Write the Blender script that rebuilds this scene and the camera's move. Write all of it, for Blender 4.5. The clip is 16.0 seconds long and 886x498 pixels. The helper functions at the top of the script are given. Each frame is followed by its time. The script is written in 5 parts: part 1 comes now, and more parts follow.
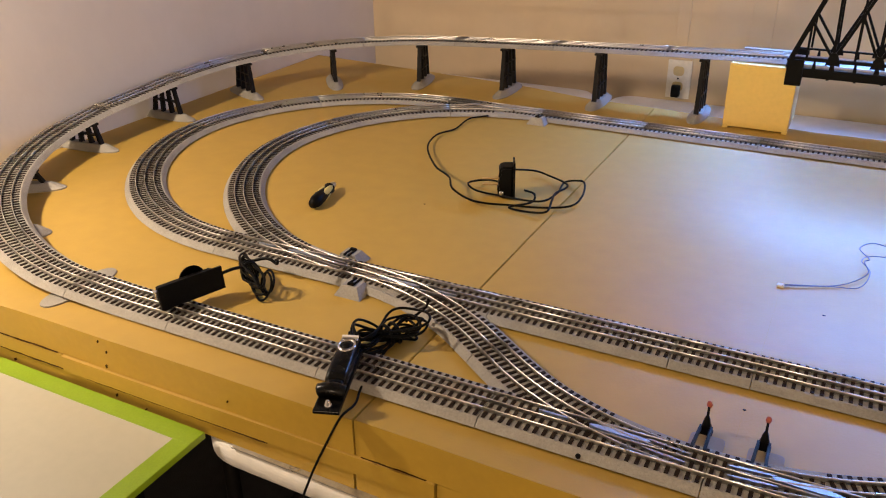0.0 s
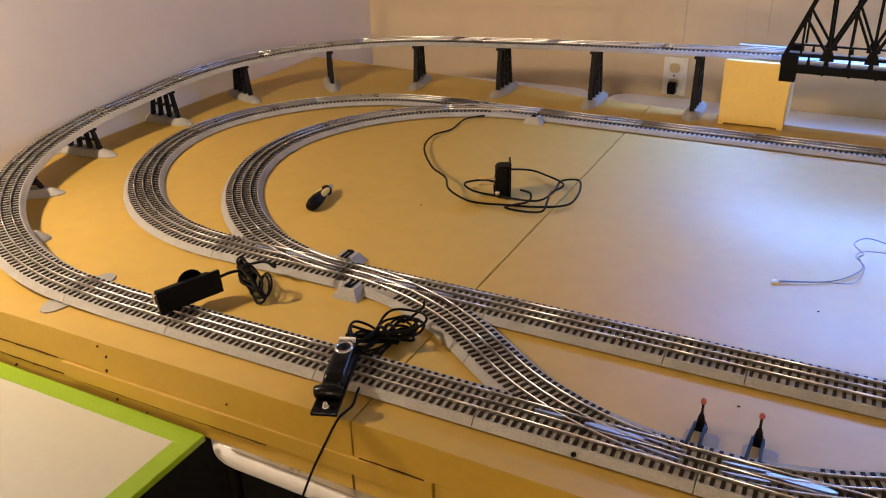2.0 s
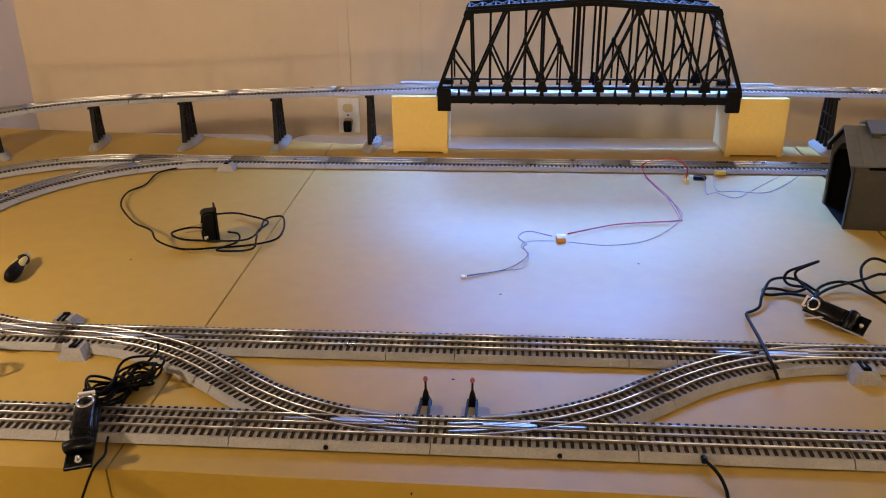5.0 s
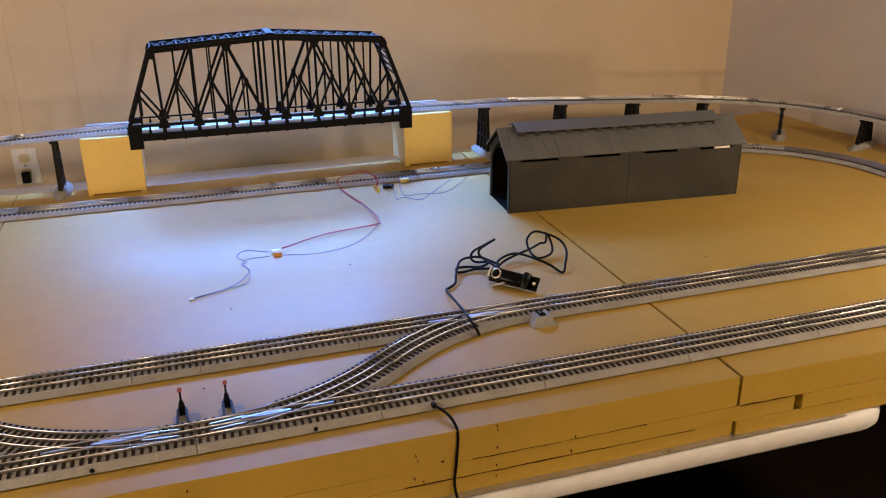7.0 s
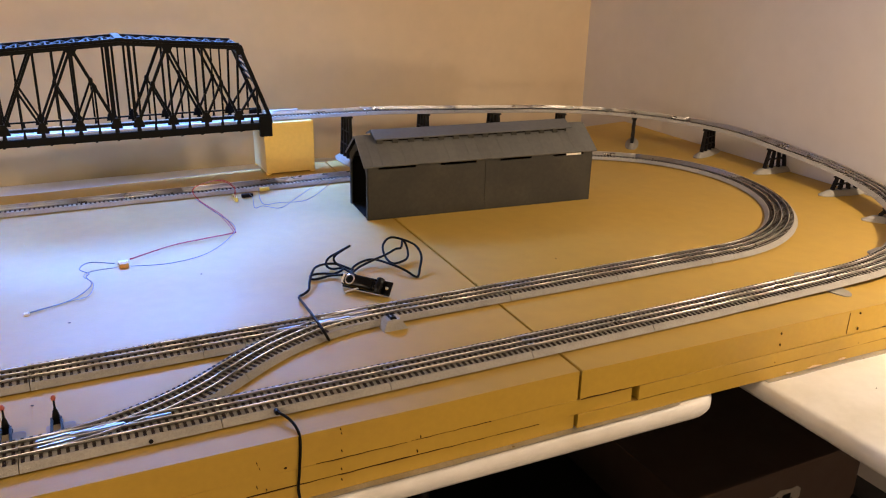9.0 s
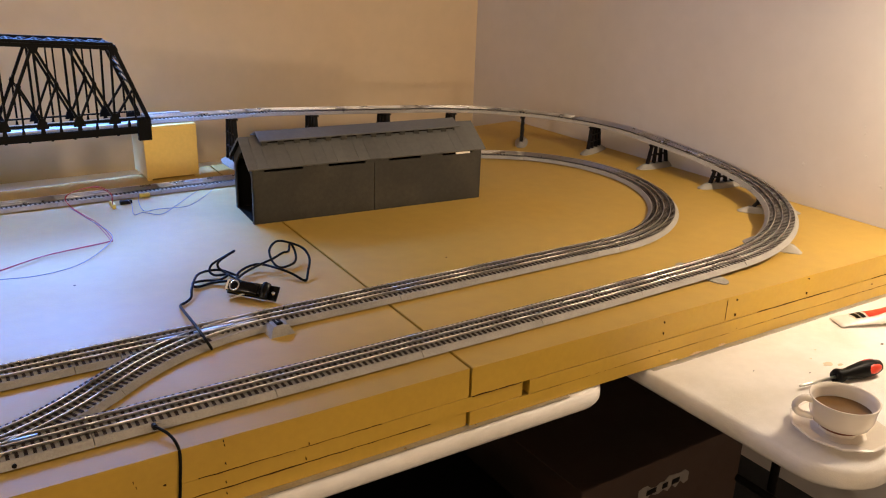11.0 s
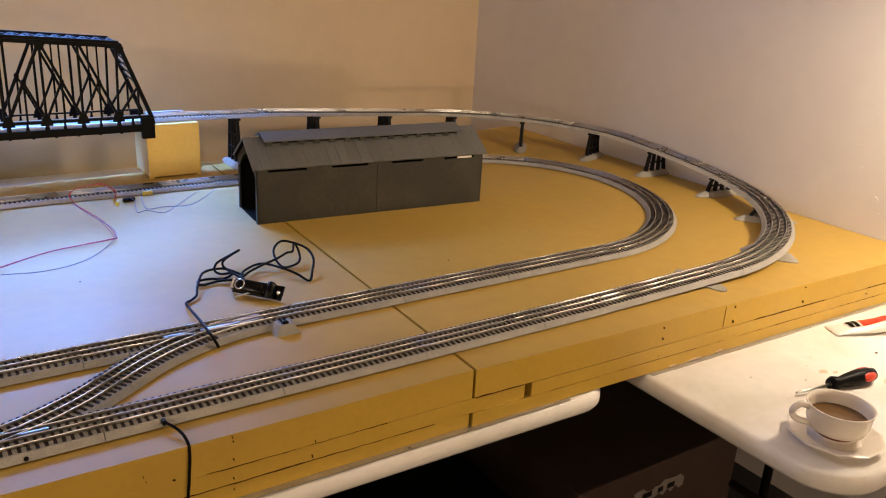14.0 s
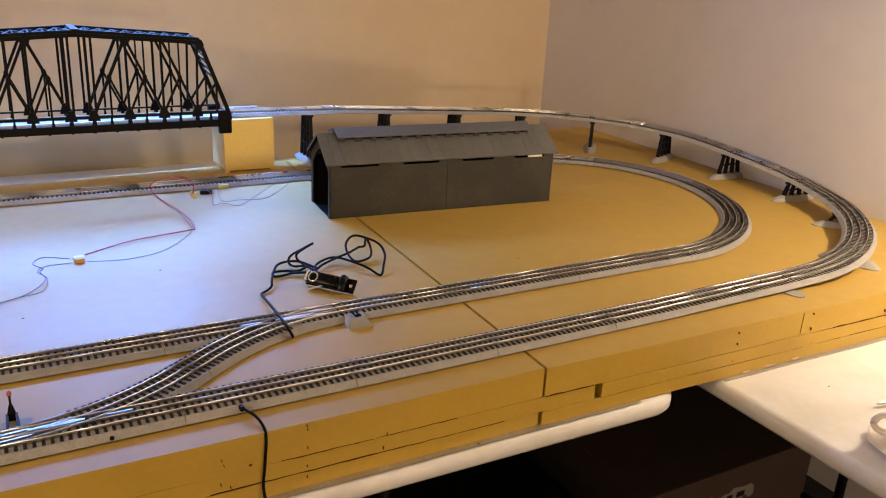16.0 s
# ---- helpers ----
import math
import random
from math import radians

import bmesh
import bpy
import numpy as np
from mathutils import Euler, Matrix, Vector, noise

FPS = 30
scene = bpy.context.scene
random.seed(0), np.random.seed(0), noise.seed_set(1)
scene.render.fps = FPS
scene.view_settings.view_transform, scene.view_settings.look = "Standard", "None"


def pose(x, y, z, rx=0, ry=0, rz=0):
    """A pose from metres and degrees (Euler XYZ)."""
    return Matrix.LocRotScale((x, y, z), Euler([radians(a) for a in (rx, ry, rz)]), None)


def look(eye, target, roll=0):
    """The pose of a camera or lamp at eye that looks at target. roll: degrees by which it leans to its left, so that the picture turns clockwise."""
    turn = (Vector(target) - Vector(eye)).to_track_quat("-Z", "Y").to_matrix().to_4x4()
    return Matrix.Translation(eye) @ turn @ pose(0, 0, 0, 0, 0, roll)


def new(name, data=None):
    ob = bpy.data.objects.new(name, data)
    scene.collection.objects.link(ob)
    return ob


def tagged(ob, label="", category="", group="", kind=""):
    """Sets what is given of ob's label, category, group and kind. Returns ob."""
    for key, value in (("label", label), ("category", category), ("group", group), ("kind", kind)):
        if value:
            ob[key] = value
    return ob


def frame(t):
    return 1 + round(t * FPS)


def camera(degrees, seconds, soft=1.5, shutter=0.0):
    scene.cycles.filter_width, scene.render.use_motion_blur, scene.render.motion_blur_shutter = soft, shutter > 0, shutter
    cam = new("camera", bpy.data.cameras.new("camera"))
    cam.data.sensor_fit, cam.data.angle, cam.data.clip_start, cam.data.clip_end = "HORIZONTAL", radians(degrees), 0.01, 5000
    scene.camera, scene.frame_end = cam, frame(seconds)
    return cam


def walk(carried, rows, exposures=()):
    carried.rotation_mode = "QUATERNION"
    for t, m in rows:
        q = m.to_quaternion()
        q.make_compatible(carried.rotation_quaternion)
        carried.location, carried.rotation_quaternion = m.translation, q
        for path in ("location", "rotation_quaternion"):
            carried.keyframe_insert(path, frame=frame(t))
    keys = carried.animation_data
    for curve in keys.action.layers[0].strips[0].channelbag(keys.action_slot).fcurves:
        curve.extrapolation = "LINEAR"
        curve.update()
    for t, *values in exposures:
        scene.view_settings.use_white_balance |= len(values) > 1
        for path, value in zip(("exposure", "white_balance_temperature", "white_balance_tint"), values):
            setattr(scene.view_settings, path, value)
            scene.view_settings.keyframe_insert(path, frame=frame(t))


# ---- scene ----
cam = camera(56.6, 16.0, soft=1.1)
PATH = [
    (0, (0.03, 0.048, 1.447), (-0.799, 1.64, 0.566), -0.7),
    (0.5, (0.031, 0.044, 1.455), (-0.796, 1.637, 0.572), -0.8),
    (1, (0.025, 0.043, 1.455), (-0.812, 1.631, 0.573), -1.0),
    (1.5, (0.033, 0.045, 1.456), (-0.805, 1.634, 0.576), -1.2),
    (2, (0.04, 0.047, 1.454), (-0.792, 1.636, 0.569), -1.5),
    (2.5, (0.057, 0.061, 1.453), (-0.746, 1.664, 0.566), -1.8),
    (3, (0.081, 0.076, 1.452), (-0.498, 1.767, 0.555), -0.1),
    (3.5, (0.077, 0.06, 1.454), (-0.349, 1.798, 0.56), 1.2),
    (3.7, (0.075, 0.053, 1.455), (-0.281, 1.807, 0.564), 1.2),
    (5.8, (0.0, -0.178, 1.486), (0.056, 1.679, 0.746), -0.5),
    (6, (-0.016, -0.192, 1.486), (0.133, 1.663, 0.752), -0.2),
    (6.5, (-0.051, -0.21, 1.483), (0.362, 1.604, 0.749), -1.2),
    (7, (-0.017, -0.237, 1.491), (0.571, 1.532, 0.765), -0.4),
    (7.5, (-0.003, -0.252, 1.485), (0.665, 1.49, 0.766), 0.6),
    (8, (0.008, -0.26, 1.486), (0.73, 1.467, 0.781), 0.8),
    (8.5, (0.019, -0.268, 1.48), (0.779, 1.446, 0.783), 0.8),
    (9, (0.041, -0.273, 1.48), (0.885, 1.402, 0.786), 1.4),
    (9.5, (0.055, -0.27, 1.472), (0.994, 1.357, 0.786), 2.2),
    (12, (0.073, -0.279, 1.469), (1.146, 1.268, 0.792), 2.2),
    (12.5, (0.062, -0.283, 1.47), (1.142, 1.26, 0.798), 2.6),
    (13, (0.065, -0.281, 1.471), (1.141, 1.263, 0.794), 2.6),
    (13.5, (0.057, -0.273, 1.467), (1.137, 1.271, 0.796), 2.9),
    (14, (0.04, -0.272, 1.473), (1.112, 1.277, 0.801), 3.3),
    (14.5, (0.034, -0.271, 1.469), (1.073, 1.3, 0.795), 3.2),
    (15, (0.029, -0.27, 1.47), (1.03, 1.324, 0.792), 3.2),
    (15.5, (0.023, -0.268, 1.468), (0.991, 1.345, 0.789), 3.2),
    (16, (0.018, -0.265, 1.467), (0.967, 1.36, 0.788), 3.2),
]
walk(cam, [(t, look(eye, target, roll)) for t, eye, target, roll in PATH],
     exposures=[(0, 0.12), (3.0, 0.12), (6.0, -0.06), (7.5, 0.0), (8.5, 0.14), (9.5, 0.20), (12.0, -0.10), (13.5, -0.10), (14.3, 0.12), (15.0, 0.20), (16.0, 0.18)])

# ---- light ----
world = bpy.data.worlds.new("room_dusk")
scene.world = world
world.use_nodes = True
world.node_tree.nodes["Background"].inputs[0].default_value = (0.9, 0.75, 0.6, 1)
world.node_tree.nodes["Background"].inputs[1].default_value = 0.004


def lamp(name, kind, m, watts, colour, soft=0.0, cone=0.0, size=(0.0, 0.0), spread=180.0):
    data = bpy.data.lights.new(name, kind)
    data.energy, data.color = watts, colour
    if kind == "AREA":
        data.shape = "RECTANGLE"
        data.size, data.size_y = size
        data.spread = radians(spread)
    else:
        data.shadow_soft_size = soft
    if kind == "SPOT":
        data.spot_size, data.spot_blend = radians(cone), 1.0
    ob = new(name, data)
    ob.matrix_world = m
    return ob


COOL = (0.145, 0.354, 1.0)
WARM = (1.0, 0.81, 0.61)
lamp("high_window_daylight", "AREA", look((0.20, 2.580, 1.70), (-0.14, 1.50, 1.69)), 20.0, COOL, size=(0.95, 0.54))
# Unseen fill added near the window to strengthen the cool pool on the boards.
lamp("cool_pool_fill", "AREA", look((0.30, 2.46, 1.60), (0.30, 1.92, 0.84)), 14.5, COOL, size=(1.15, 0.14), spread=76)
lamp("left_lamp", "SPOT", look((-1.42, 0.44, 1.64), (-1.22, 1.12, 1.00)), 58, WARM, cone=168, soft=0.06)
lamp("right_lamp", "SPOT", look((1.94, 0.34, 1.50), (1.74, 0.84, 0.90)), 40, WARM, cone=168, soft=0.06)
# Added warm fill from above, lifts the front and right of the boards.
lamp("overhead_fill", "POINT", pose(1.15, 0.50, 2.30), 10, WARM, soft=0.15)
lamp("far_room_lamp", "POINT", pose(0.5, -3.9, 0.98), 136, WARM, soft=0.13)


# ---- materials ----
def mat(name, colour, rough=0.6, metal=0.0, vary=0.12, scale=8.0, bump=0.0, bump_scale=60.0, second=None, mix_scale=3.0, mix_low=0.45, mix_high=0.7, spec=0.5, coat=0.0, island=0.0, rand=0.0):
    m = bpy.data.materials.new(name)
    m.use_nodes = True
    nt = m.node_tree
    p = nt.nodes["Principled BSDF"]
    p.inputs["Roughness"].default_value = rough
    p.inputs["Metallic"].default_value = metal
    p.inputs["Specular IOR Level"].default_value = spec
    p.inputs["Coat Weight"].default_value = coat
    coord = nt.nodes.new("ShaderNodeTexCoord")
    geo = nt.nodes.new("ShaderNodeNewGeometry")

    def noise_node(sc, detail=4.0):
        n = nt.nodes.new("ShaderNodeTexNoise")
        n.inputs["Scale"].default_value = sc
        n.inputs["Detail"].default_value = detail
        nt.links.new(geo.outputs["Position"], n.inputs["Vector"])
        return n

    n1, n2 = noise_node(scale), noise_node(scale * 11, 3.0)
    add = nt.nodes.new("ShaderNodeMath")
    add.operation = "ADD"
    nt.links.new(n1.outputs["Fac"], add.inputs[0])
    nt.links.new(n2.outputs["Fac"], add.inputs[1])
    last = add.outputs[0]
    if island or rand:
        extra = nt.nodes.new("ShaderNodeMath")
        extra.operation = "MULTIPLY_ADD"
        if rand:
            info = nt.nodes.new("ShaderNodeObjectInfo")
            nt.links.new(info.outputs["Random"], extra.inputs[0])
        else:
            nt.links.new(geo.outputs["Random Per Island"], extra.inputs[0])
        extra.inputs[1].default_value = island or rand
        nt.links.new(last, extra.inputs[2])
        last = extra.outputs[0]
    ramp = nt.nodes.new("ShaderNodeMapRange")
    ramp.inputs["From Min"].default_value, ramp.inputs["From Max"].default_value = 0.6, 1.4 + (island or rand)
    ramp.inputs["To Min"].default_value, ramp.inputs["To Max"].default_value = 1 - vary, 1 + vary
    nt.links.new(last, ramp.inputs["Value"])
    mul = nt.nodes.new("ShaderNodeMix")
    mul.data_type, mul.blend_type = "RGBA", "MULTIPLY"
    mul.inputs["Factor"].default_value = 1.0
    nt.links.new(ramp.outputs[0], mul.inputs["B"])
    mul.inputs["A"].default_value = (*colour, 1)
    if second:
        n3 = noise_node(mix_scale, 6.0)
        r3 = nt.nodes.new("ShaderNodeMapRange")
        r3.inputs["From Min"].default_value, r3.inputs["From Max"].default_value = mix_low, mix_high
        nt.links.new(n3.outputs["Fac"], r3.inputs["Value"])
        mx = nt.nodes.new("ShaderNodeMix")
        mx.data_type = "RGBA"
        mx.inputs["A"].default_value, mx.inputs["B"].default_value = (*colour, 1), (*second, 1)
        nt.links.new(r3.outputs[0], mx.inputs["Factor"])
        nt.links.new(mx.outputs["Result"], mul.inputs["A"])
    nt.links.new(mul.outputs["Result"], p.inputs["Base Color"])
    rr = nt.nodes.new("ShaderNodeMapRange")
    rr.inputs["From Min"].default_value, rr.inputs["From Max"].default_value = 0.3, 0.7
    rr.inputs["To Min"].default_value, rr.inputs["To Max"].default_value = max(0.02, rough - 0.08), min(1, rough + 0.08)
    nt.links.new(n1.outputs["Fac"], rr.inputs["Value"])
    nt.links.new(rr.outputs[0], p.inputs["Roughness"])
    if bump:
        n4 = noise_node(bump_scale, 5.0)
        b = nt.nodes.new("ShaderNodeBump")
        b.inputs["Strength"].default_value = bump
        b.inputs["Distance"].default_value = 0.002
        nt.links.new(n4.outputs["Fac"], b.inputs["Height"])
        nt.links.new(b.outputs[0], p.inputs["Normal"])
    return m


TAN = mat("mustard_tan_paint", (0.50, 0.308, 0.045), 0.56, vary=0.07, scale=2.5, bump=0.12, bump_scale=260, spec=0.9)
TAN_EDGE = mat("mustard_tan_paint_edge", (0.52, 0.325, 0.036), 0.5, vary=0.06, scale=9, bump=0.3, bump_scale=40, second=(0.46, 0.285, 0.036))
CRACK = mat("brown_gap", (0.06, 0.03, 0.01), 0.9, spec=0.1)
PINK_FOAM = mat("chipped_pale_foam", (0.72, 0.52, 0.32), 0.6, vary=0.1)
SEAM = mat("dark_gap", (0.03, 0.02, 0.01), 0.9)
ROADBED = mat("grey_ballast_plastic", (0.35, 0.322, 0.28), 0.58, vary=0.24, scale=30, bump=0.8, bump_scale=500, rand=0.15, spec=0.3)
TIE = mat("dark_brown_tie", (0.020, 0.012, 0.008), 0.75, vary=0.3, scale=40, rand=0.4, spec=0.15)
RAIL = mat("nickel_rail", (0.82, 0.77, 0.70), 0.33, 1.0, vary=0.1, scale=20)
RAIL_DARK = mat("dulled_rail", (0.62, 0.58, 0.53), 0.34, 1.0, vary=0.2, scale=20)
BLACK = mat("black_plastic", (0.005, 0.0045, 0.004), 0.42, spec=0.08, vary=0.3, scale=30)
GLOSS_BLACK = mat("glossy_black_plastic", (0.005, 0.0045, 0.004), 0.22, spec=0.22, vary=0.3, scale=30)
BRIDGE_BLACK = mat("black_bridge_plastic", (0.004, 0.0036, 0.0036), 0.5, spec=0.09, vary=0.3, scale=30)
SOOT = mat("black_trestle_plastic", (0.007, 0.005, 0.004), 0.6, spec=0.2, vary=0.3, scale=60)
PAD_GREY = mat("smoky_plastic_pad", (0.33, 0.26, 0.17), 0.6, vary=0.12, scale=40, spec=0.5)
PIER_GREY = mat("grey_pier_base", (0.34, 0.31, 0.26), 0.7, vary=0.15, scale=40, bump=0.6, bump_scale=400)
YELLOW = mat("yellow_painted_block", (0.78, 0.53, 0.13), 0.55, vary=0.06, scale=10, bump=0.2, bump_scale=150)
CREAM = mat("cream_block_side", (0.60, 0.46, 0.22), 0.6, vary=0.06, scale=10)
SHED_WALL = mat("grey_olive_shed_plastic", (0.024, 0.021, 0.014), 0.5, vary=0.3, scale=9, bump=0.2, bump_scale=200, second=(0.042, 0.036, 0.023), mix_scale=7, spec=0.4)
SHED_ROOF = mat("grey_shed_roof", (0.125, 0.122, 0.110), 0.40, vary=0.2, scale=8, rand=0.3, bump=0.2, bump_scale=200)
# Near-black that stands in for shade inside the shed and its vent.
SHADE_BLACK = mat("interior_shade_black", (0.006, 0.005, 0.004), 0.9, spec=0.1)
WALL = mat("cream_plaster_wall", (0.62, 0.48, 0.305), 0.7, vary=0.05, scale=1.6, bump=0.35, bump_scale=14, second=(0.60, 0.45, 0.28), mix_scale=1.2)
WALL_SIDE = mat("off_white_side_wall", (0.68, 0.63, 0.59), 0.38, vary=0.04, scale=1.6, bump=0.4, bump_scale=26, second=(0.64, 0.59, 0.55), mix_scale=1.5)
WHITE_PLASTIC = mat("white_table_plastic", (0.86, 0.82, 0.76), 0.38, vary=0.05, scale=5, bump=0.5, bump_scale=700, second=(0.76, 0.71, 0.62), mix_scale=7)
BOARD = mat("grey_white_board", (0.46, 0.43, 0.33), 0.6, vary=0.04, scale=6)
GREEN = mat("lime_green_tape", (0.25, 0.38, 0.012), 0.45, vary=0.1, scale=30, bump=0.3, bump_scale=120)
FLOOR = mat("dark_carpet", (0.035, 0.033, 0.036), 0.95, vary=0.5, scale=40, bump=0.9, bump_scale=300)
# Ceiling colour held low so that less light bounces into the shadows.
CEIL = mat("dull_ceiling", (0.36, 0.32, 0.27), 0.8, vary=0.03)
CHINA = mat("white_china", (0.80, 0.73, 0.63), 0.16, vary=0.02, spec=0.5)
FOOT_BROWN = mat("bare_clay_ring", (0.16, 0.045, 0.02), 0.7)
COFFEE = mat("milky_coffee", (0.15, 0.075, 0.022), 0.2, vary=0.1, scale=30)
RED = mat("red_plastic", (0.62, 0.05, 0.02), 0.35, vary=0.1)
DULL_RED = mat("dull_red_flag", (0.36, 0.075, 0.04), 0.6, vary=0.2, scale=60)
CHROME = mat("chrome", (0.82, 0.80, 0.78), 0.12, 1.0, vary=0.05)
# Blue lean in this metal stands in for cool light caught on it.
CHROME_DULL = mat("cool_tinted_deck_metal", (0.58, 0.63, 0.70), 0.52, 1.0, vary=0.2, scale=30)
STEEL = mat("steel", (0.6, 0.58, 0.55), 0.3, 1.0, vary=0.1)
# Cardboard brown taken almost to black for the shade under the tables.
CARD = mat("shade_dark_cardboard", (0.030, 0.014, 0.007), 0.8, vary=0.1, scale=10)
NAVY = mat("dark_blue_plastic", (0.02, 0.025, 0.06), 0.4, vary=0.2)
WIRE_RED = mat("red_wire", (0.38, 0.02, 0.02), 0.4)
WIRE_GREY = mat("grey_wire", (0.14, 0.15, 0.17), 0.4)
YEL_CONN = mat("yellow_connector", (0.75, 0.6, 0.12), 0.4)
WHITE_CONN = mat("ivory_connector", (0.8, 0.74, 0.62), 0.4)
ORANGE = mat("amber_terminal", (0.55, 0.28, 0.06), 0.35)
METAL_SHEET = mat("silver_foil_edge", (0.55, 0.54, 0.52), 0.35, 0.8, vary=0.2, scale=30)
PALE_WOOD = mat("pale_brass", (0.65, 0.45, 0.2), 0.3, 0.9)


# ---- mesh helpers ----
def put(name, bm, material, parent=None, label="", smooth=False):
    me = bpy.data.meshes.new(name)
    bmesh.ops.recalc_face_normals(bm, faces=bm.faces)
    bm.to_mesh(me)
    bm.free()
    for m in (material if isinstance(material, (list, tuple)) else [material]):
        me.materials.append(m)
    if smooth:
        me.shade_smooth()
    ob = new(name, me)
    if parent is not None:
        ob.parent = parent
    if label:
        ob["label"] = label
    return ob


def part(name, bm, material, parent, label="", smooth=False):
    return put(name, bm, material, parent, label, smooth)


def thing(name, label, category, group="", m=None):
    ob = new(name)
    ob.empty_display_size = 0.02
    if m is not None:
        ob.matrix_world = m
    return tagged(ob, label, category, group)


def box(bm, x0, x1, y0, y1, z0, z1, bevel=0.0, m=None):
    r = bmesh.ops.create_cube(bm, size=1.0)
    vs = r["verts"]
    bmesh.ops.transform(bm, matrix=Matrix.Translation(((x0 + x1) / 2, (y0 + y1) / 2, (z0 + z1) / 2)) @ Matrix.Diagonal((x1 - x0, y1 - y0, z1 - z0, 1)), verts=vs)
    if bevel:
        es = {e for v in vs for e in v.link_edges}
        out = bmesh.ops.bevel(bm, geom=list(es), offset=bevel, segments=2, affect="EDGES", profile=0.6)
        vs = list({v for f in out["faces"] for v in f.verts} | {v for v in vs if v.is_valid})
    if m is not None:
        bmesh.ops.transform(bm, matrix=m, verts=[v for v in vs if v.is_valid])
    return vs


def bar(bm, a, b, w, h):
    """A square bar from a to b."""
    a, b = Vector(a), Vector(b)
    d = b - a
    q = d.to_track_quat("Z", "Y").to_matrix().to_4x4()
    r = bmesh.ops.create_cube(bm, size=1.0)
    bmesh.ops.transform(bm, matrix=Matrix.Translation((a + b) / 2) @ q @ Matrix.Diagonal((w, h, d.length, 1)), verts=r["verts"])


def frustum(bm, base, top, z0, z1):
    """A block between a base rectangle and a top rectangle, each x0, x1, y0, y1."""
    vs = []
    for (x0, x1, y0, y1), z in ((base, z0), (top, z1)):
        vs.append([bm.verts.new((x, y, z)) for x, y in ((x0, y0), (x1, y0), (x1, y1), (x0, y1))])
    bm.faces.new(vs[0][::-1])
    bm.faces.new(vs[1])
    for i in range(4):
        j = (i + 1) % 4
        bm.faces.new((vs[0][i], vs[0][j], vs[1][j], vs[1][i]))


def prism(bm, outline, z0, z1):
    lo = [bm.verts.new((x, y, z0)) for x, y in outline]
    hi = [bm.verts.new((x, y, z1)) for x, y in outline]
    bm.faces.new(lo[::-1])
    bm.faces.new(hi)
    n = len(outline)
    for i in range(n):
        j = (i + 1) % n
        bm.faces.new((lo[i], lo[j], hi[j], hi[i]))


def sweep(bm, profile, line):
    """Runs a closed outline of (across, up) along a line of (x, y, z, heading)."""
    rings = []
    for x, y, z, a in line:
        lx, ly = -math.sin(a), math.cos(a)
        rings.append([bm.verts.new((x + lx * u, y + ly * u, z + v)) for u, v in profile])
    n = len(profile)
    for r0, r1 in zip(rings, rings[1:]):
        for i in range(n):
            j = (i + 1) % n
            bm.faces.new((r0[i], r0[j], r1[j], r1[i]))
    bm.faces.new(rings[0][::-1])
    bm.faces.new(rings[-1])


def revolve(bm, outline, steps=32, m=None):
    """Turns an outline of (radius, height) round the z axis."""
    rings = []
    for i in range(steps):
        a = 2 * math.pi * i / steps
        rings.append([bm.verts.new((r * math.cos(a), r * math.sin(a), h)) for r, h in outline])
    n = len(outline)
    for i in range(steps):
        r0, r1 = rings[i], rings[(i + 1) % steps]
        for k in range(n - 1):
            bm.faces.new((r0[k], r1[k], r1[k + 1], r0[k + 1]))
    bmesh.ops.remove_doubles(bm, verts=bm.verts, dist=1e-6)
    if m is not None:
        bmesh.ops.transform(bm, matrix=m, verts=bm.verts)


def smooth_line(points, steps=8):
    """A Catmull-Rom line through points."""
    ps = [Vector(p) for p in points]
    ps = [ps[0] * 2 - ps[1]] + ps + [ps[-1] * 2 - ps[-2]]
    out = []
    for a, b, c, d in zip(ps, ps[1:], ps[2:], ps[3:]):
        for k in range(steps):
            t = k / steps
            out.append(0.5 * (2 * b + (c - a) * t + (2 * a - 5 * b + 4 * c - d) * t * t + (3 * b - a - 3 * c + d) * t ** 3))
    out.append(ps[-2])
    return out


def tube(bm, points, radius, sides=7):
    ps = [Vector(p) for p in points]
    rings, up = [], Vector((0, 0, 1))
    for i, p in enumerate(ps):
        d = (ps[min(i + 1, len(ps) - 1)] - ps[max(i - 1, 0)])
        d = d.normalized() if d.length > 1e-9 else Vector((1, 0, 0))
        side = d.cross(up)
        side = side.normalized() if side.length > 1e-4 else Vector((1, 0, 0))
        top = side.cross(d)
        rings.append([bm.verts.new(p + radius * (math.cos(2 * math.pi * k / sides) * side + math.sin(2 * math.pi * k / sides) * top)) for k in range(sides)])
    for r0, r1 in zip(rings, rings[1:]):
        for i in range(sides):
            j = (i + 1) % sides
            bm.faces.new((r0[i], r0[j], r1[j], r1[i]))
    bm.faces.new(rings[0][::-1])
    bm.faces.new(rings[-1])


def cable(name, points, radius, material, parent, steps=8):
    bm = bmesh.new()
    tube(bm, smooth_line(points, steps), radius)
    return part(name, bm, material, parent, smooth=True)


# ---- the room ----
Z = 0.84          # top of the painted foam boards
TABLE = 0.733     # top of the folding tables
XL, XR, YB, YF = -1.56, 2.13, 2.59, -4.6


def slab(name, x0, x1, y0, y1, z0, z1, material, label, category):
    bm = bmesh.new()
    box(bm, x0, x1, y0, y1, z0, z1)
    return tagged(put(name, bm, material), label, category, kind="structure")


